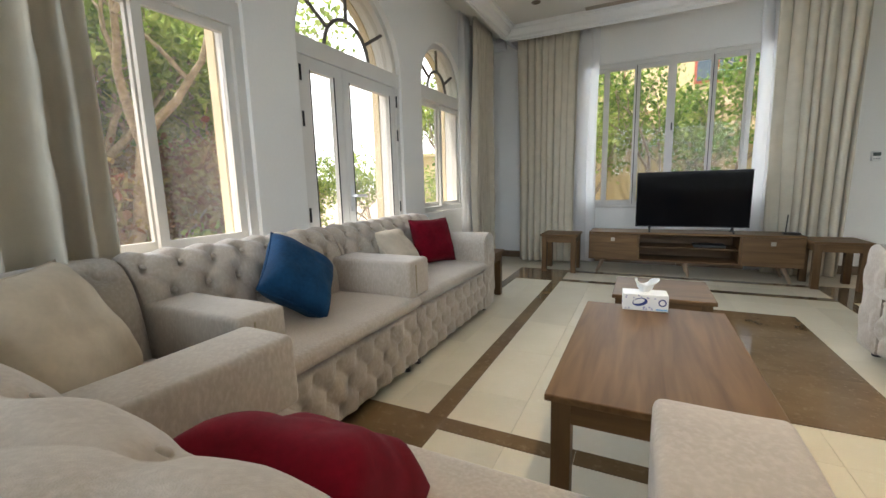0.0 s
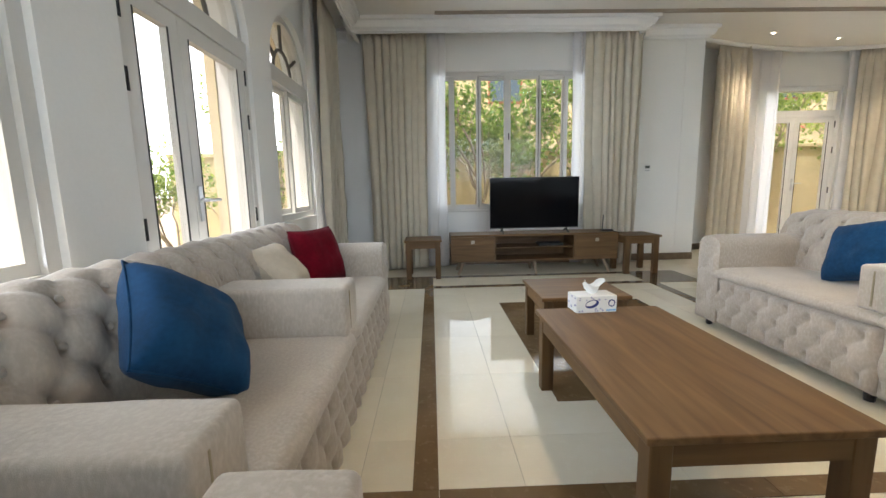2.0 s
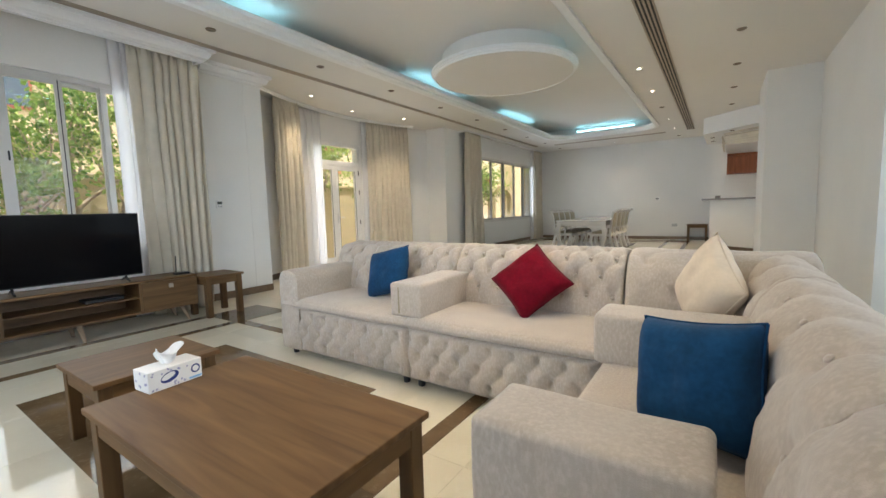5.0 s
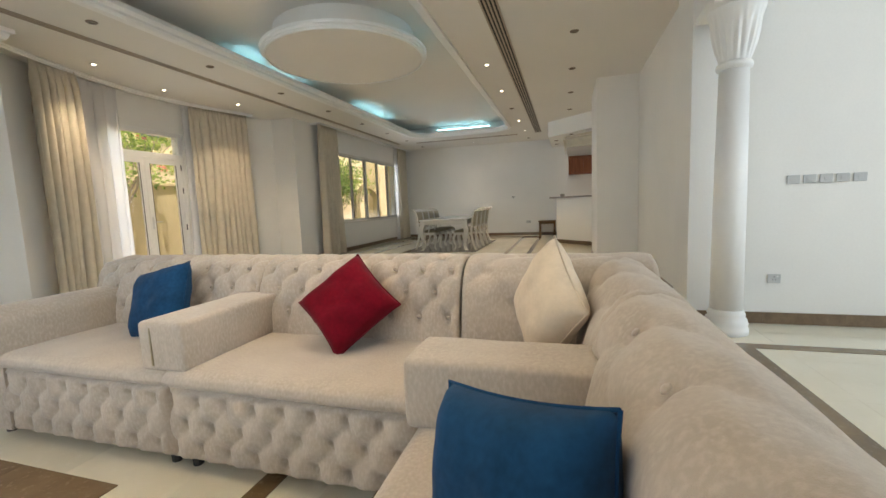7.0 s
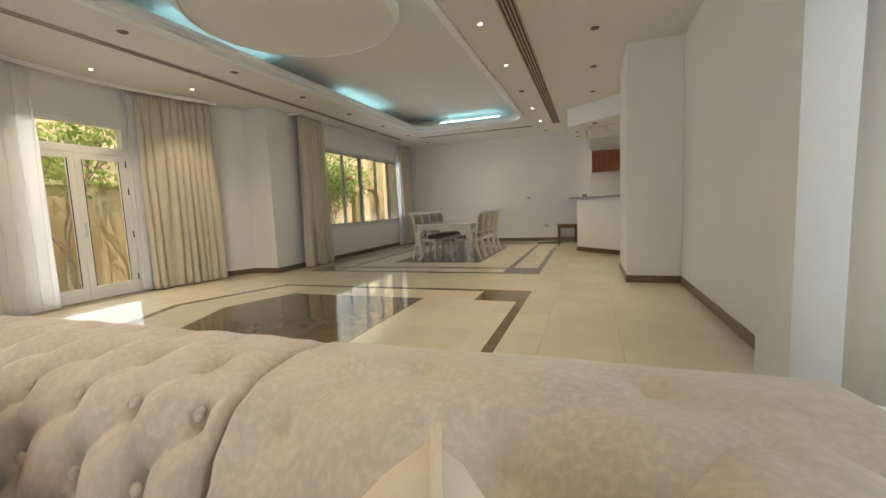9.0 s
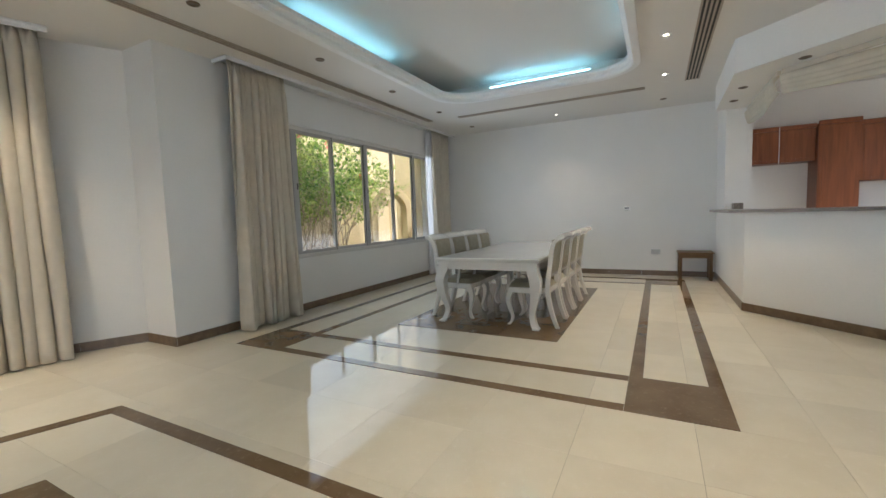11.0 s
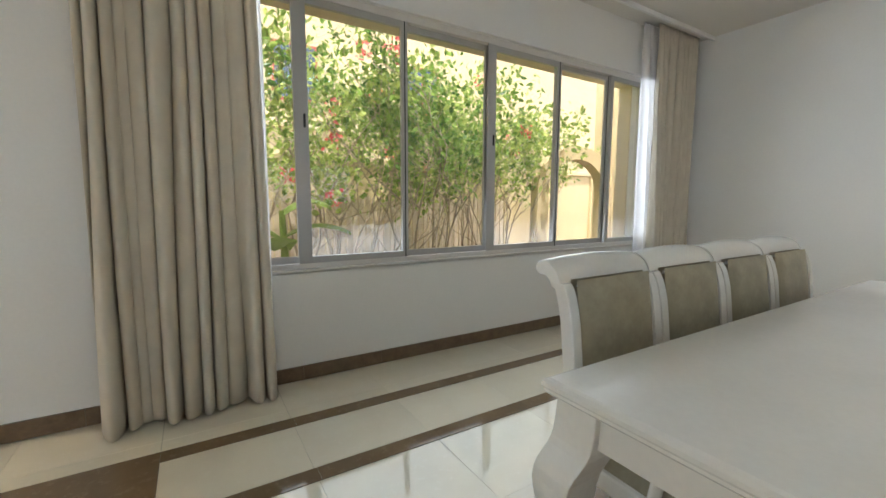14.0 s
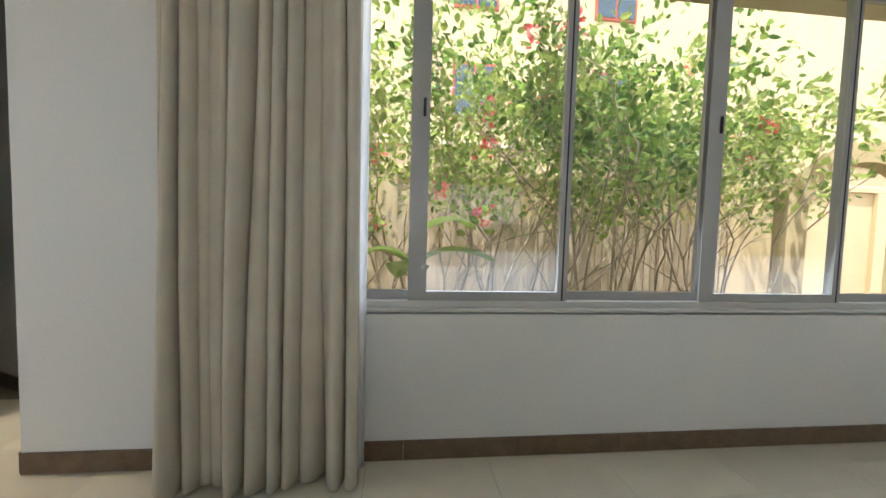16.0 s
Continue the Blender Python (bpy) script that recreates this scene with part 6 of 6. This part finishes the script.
def cut(p, x0, y0, x1, y1):
    """A convex polygon clipped to a rectangle."""
    for ax, lim, sg in ((0, x0, 1), (0, x1, -1), (1, y0, 1), (1, y1, -1)):
        out = []
        for i in range(len(p)):
            a, b = p[i - 1], p[i]
            ia, ib = (a[ax] - lim) * sg >= 0, (b[ax] - lim) * sg >= 0
            if ia != ib:
                f = (lim - a[ax]) / (b[ax] - a[ax])
                out.append((a[0] + f * (b[0] - a[0]), a[1] + f * (b[1] - a[1])))
            if ib:
                out.append(b)
        p = out
        if len(p) < 3:
            return []
    return p


def inlay(pts, size=0.6, top=0.0035):
    """Brown marble laid in pieces."""
    xs, ys = [p[0] for p in pts], [p[1] for p in pts]
    nx, ny = max(1, round((max(xs) - min(xs)) / size)), max(1, round((max(ys) - min(ys)) / size))
    for i in range(nx):
        for j in range(ny):
            wx, wy = (max(xs) - min(xs)) / nx, (max(ys) - min(ys)) / ny
            g = 0.0008
            q = cut(pts, min(xs) + i * wx + g, min(ys) + j * wy + g, min(xs) + (i + 1) * wx - g, min(ys) + (j + 1) * wy - g)
            if len(q) > 2:
                part("marble_tile", prism(q, -0.0035, top), BROWN, floor)


def rect(x0, y0, x1, y1):
    return [(x0, y0), (x1, y0), (x1, y1), (x0, y1)]


def border(x0, y0, x1, y1, w=0.095, band=0.6):
    """A double strip border with a square at each corner."""
    for cx in (x0, x1 - band):
        for cy in (y0, y1 - band):
            inlay(rect(cx, cy, cx + band, cy + band))
    for a in (0, band - w):
        inlay(rect(x0 + band, y0 + a, x1 - band, y0 + a + w))
        inlay(rect(x0 + band, y1 - a - w, x1 - band, y1 - a))
        inlay(rect(x0 + a, y0 + band, x0 + a + w, y1 - band))
        inlay(rect(x1 - a - w, y0 + band, x1 - a, y1 - band))


border(8.27, 1.42, 13.75, 5.73)
inlay(rect(9.50, 2.69, 12.52, 4.53))
border(-1.04, 1.34, 2.50, 5.50)
inlay(rect(0.16, 2.51, 1.45, 4.28))
# middle pattern under the bay: a pointed frame round a pointed field
inlay([(4.63, 2.61), (6.37, 2.61), (6.37, 4.55), (5.5, 4.88), (4.63, 4.55)])
inlay(rect(6.885, 1.96, 6.98, 5.17))
inlay(rect(4.02, 1.96, 4.115, 5.17))
for sx in (-1, 1):
    a, b = (5.5 + sx * 1.48, 5.17), (5.5, 5.72)
    q = [a, b, (b[0], b[1] - 0.10), (a[0] - sx * 0.095, a[1] - 0.065)]
    inlay(q if sx > 0 else q[::-1], 2.0)
inlay(rect(6.38, 1.36, 6.98, 1.96))
inlay(rect(4.02, 1.36, 4.62, 1.96))
inlay(rect(4.62, 1.36, 6.38, 1.455))
# hall strips
inlay(rect(3.66, -5.4, 3.76, -0.48))
inlay(rect(0.2, -0.58, 3.66, -0.48))

S = 0.6
shared = mesh_of("tile", box(0.0008, 0.0008, -0.0035, S - 0.0008, S - 0.0008, 0), CREAM)
rest = bmesh.new()
def inside(x, y):
    return (WW - 0.1 < x < WE + 0.1 and -0.6 < y < 6.3) or (3.1 < x < 8.05 and 6.2 <= y < 7.0) or (4.1 < x < 7.0 and 6.9 < y < 7.4)
near = 0
for i in range(-4, 28):
    for j in range(-9, 14):
        x, y = -1.93 + 0.6 * i, -3.98 + 0.6 * (j + 5) - 0.38
        cx, cy = x + 0.3, y + 0.3
        if inside(cx, cy) and near < 296 and -1.4 < cx and cy > 0.7:
            ob = new("tile", shared)
            ob.location, ob.parent = (x, y, 0), floor
            near += 1
        elif WW - 0.3 < cx < WE + 0.4 and -6.2 < cy < 7.5:
            if cy > 6.35 and not (3.0 < cx < 8.2):
                continue
            box(x + 0.0008, y + 0.0008, -0.0035, x + S - 0.0008, y + S - 0.0008, 0, rest)
tagged(part("far_tile", rest, CREAM, floor), kind="stuff")


def skirting(p, q, name):
    """Brown tile skirting from p to q, the room to its right."""
    p, q = Vector(p), Vector(q)
    d = (q - p)
    n = max(1, round(d.length / 0.58))
    u = d.normalized()
    out = Vector((u.y, -u.x)) * 0.012
    rail = structure(name, slab_wall(p, p + u * 0.004, 0.004, 0.012, -0.004), SKIRT)
    for k in range(n):
        a, b = p + d * (k / n) + u * 0.001, p + d * ((k + 1) / n) - u * 0.001
        part("skirting_tile", prism([a, b, b + out, a + out], 0.004, 0.10), SKIRT, rail)


for k, (p, q) in enumerate([((WW, WS), (WW, 2.455)), ((WW, 3.735), (WW, WN)), ((WW, WN), (3.2, WN)), ((3.2, WN), (3.2, 6.75)), ((3.2, 6.75), (4.25, 7.28)),
                            ((4.25, 7.28), (4.75, 7.28)), ((6.19, 7.28), (6.95, 7.28)), ((6.95, 7.28), (7.95, 6.75)), ((7.95, 6.75), (7.95, WN)), ((7.95, WN), (WE, WN)), ((WE, WN), (WE, 0.93)),
                            ((WE, 0.93), (11.5, 0.93)), ((11.5, 0.93), (9.9, -0.67)), ((9.0, 0.20), (7.70, 0.20)), ((7.70, 0.20), (7.70, WS)), ((7.70, WS), (4.80, WS)),
                            ((4.33, -0.31), (4.33, -6.0))]):
    skirting(p, q, "baseboard")
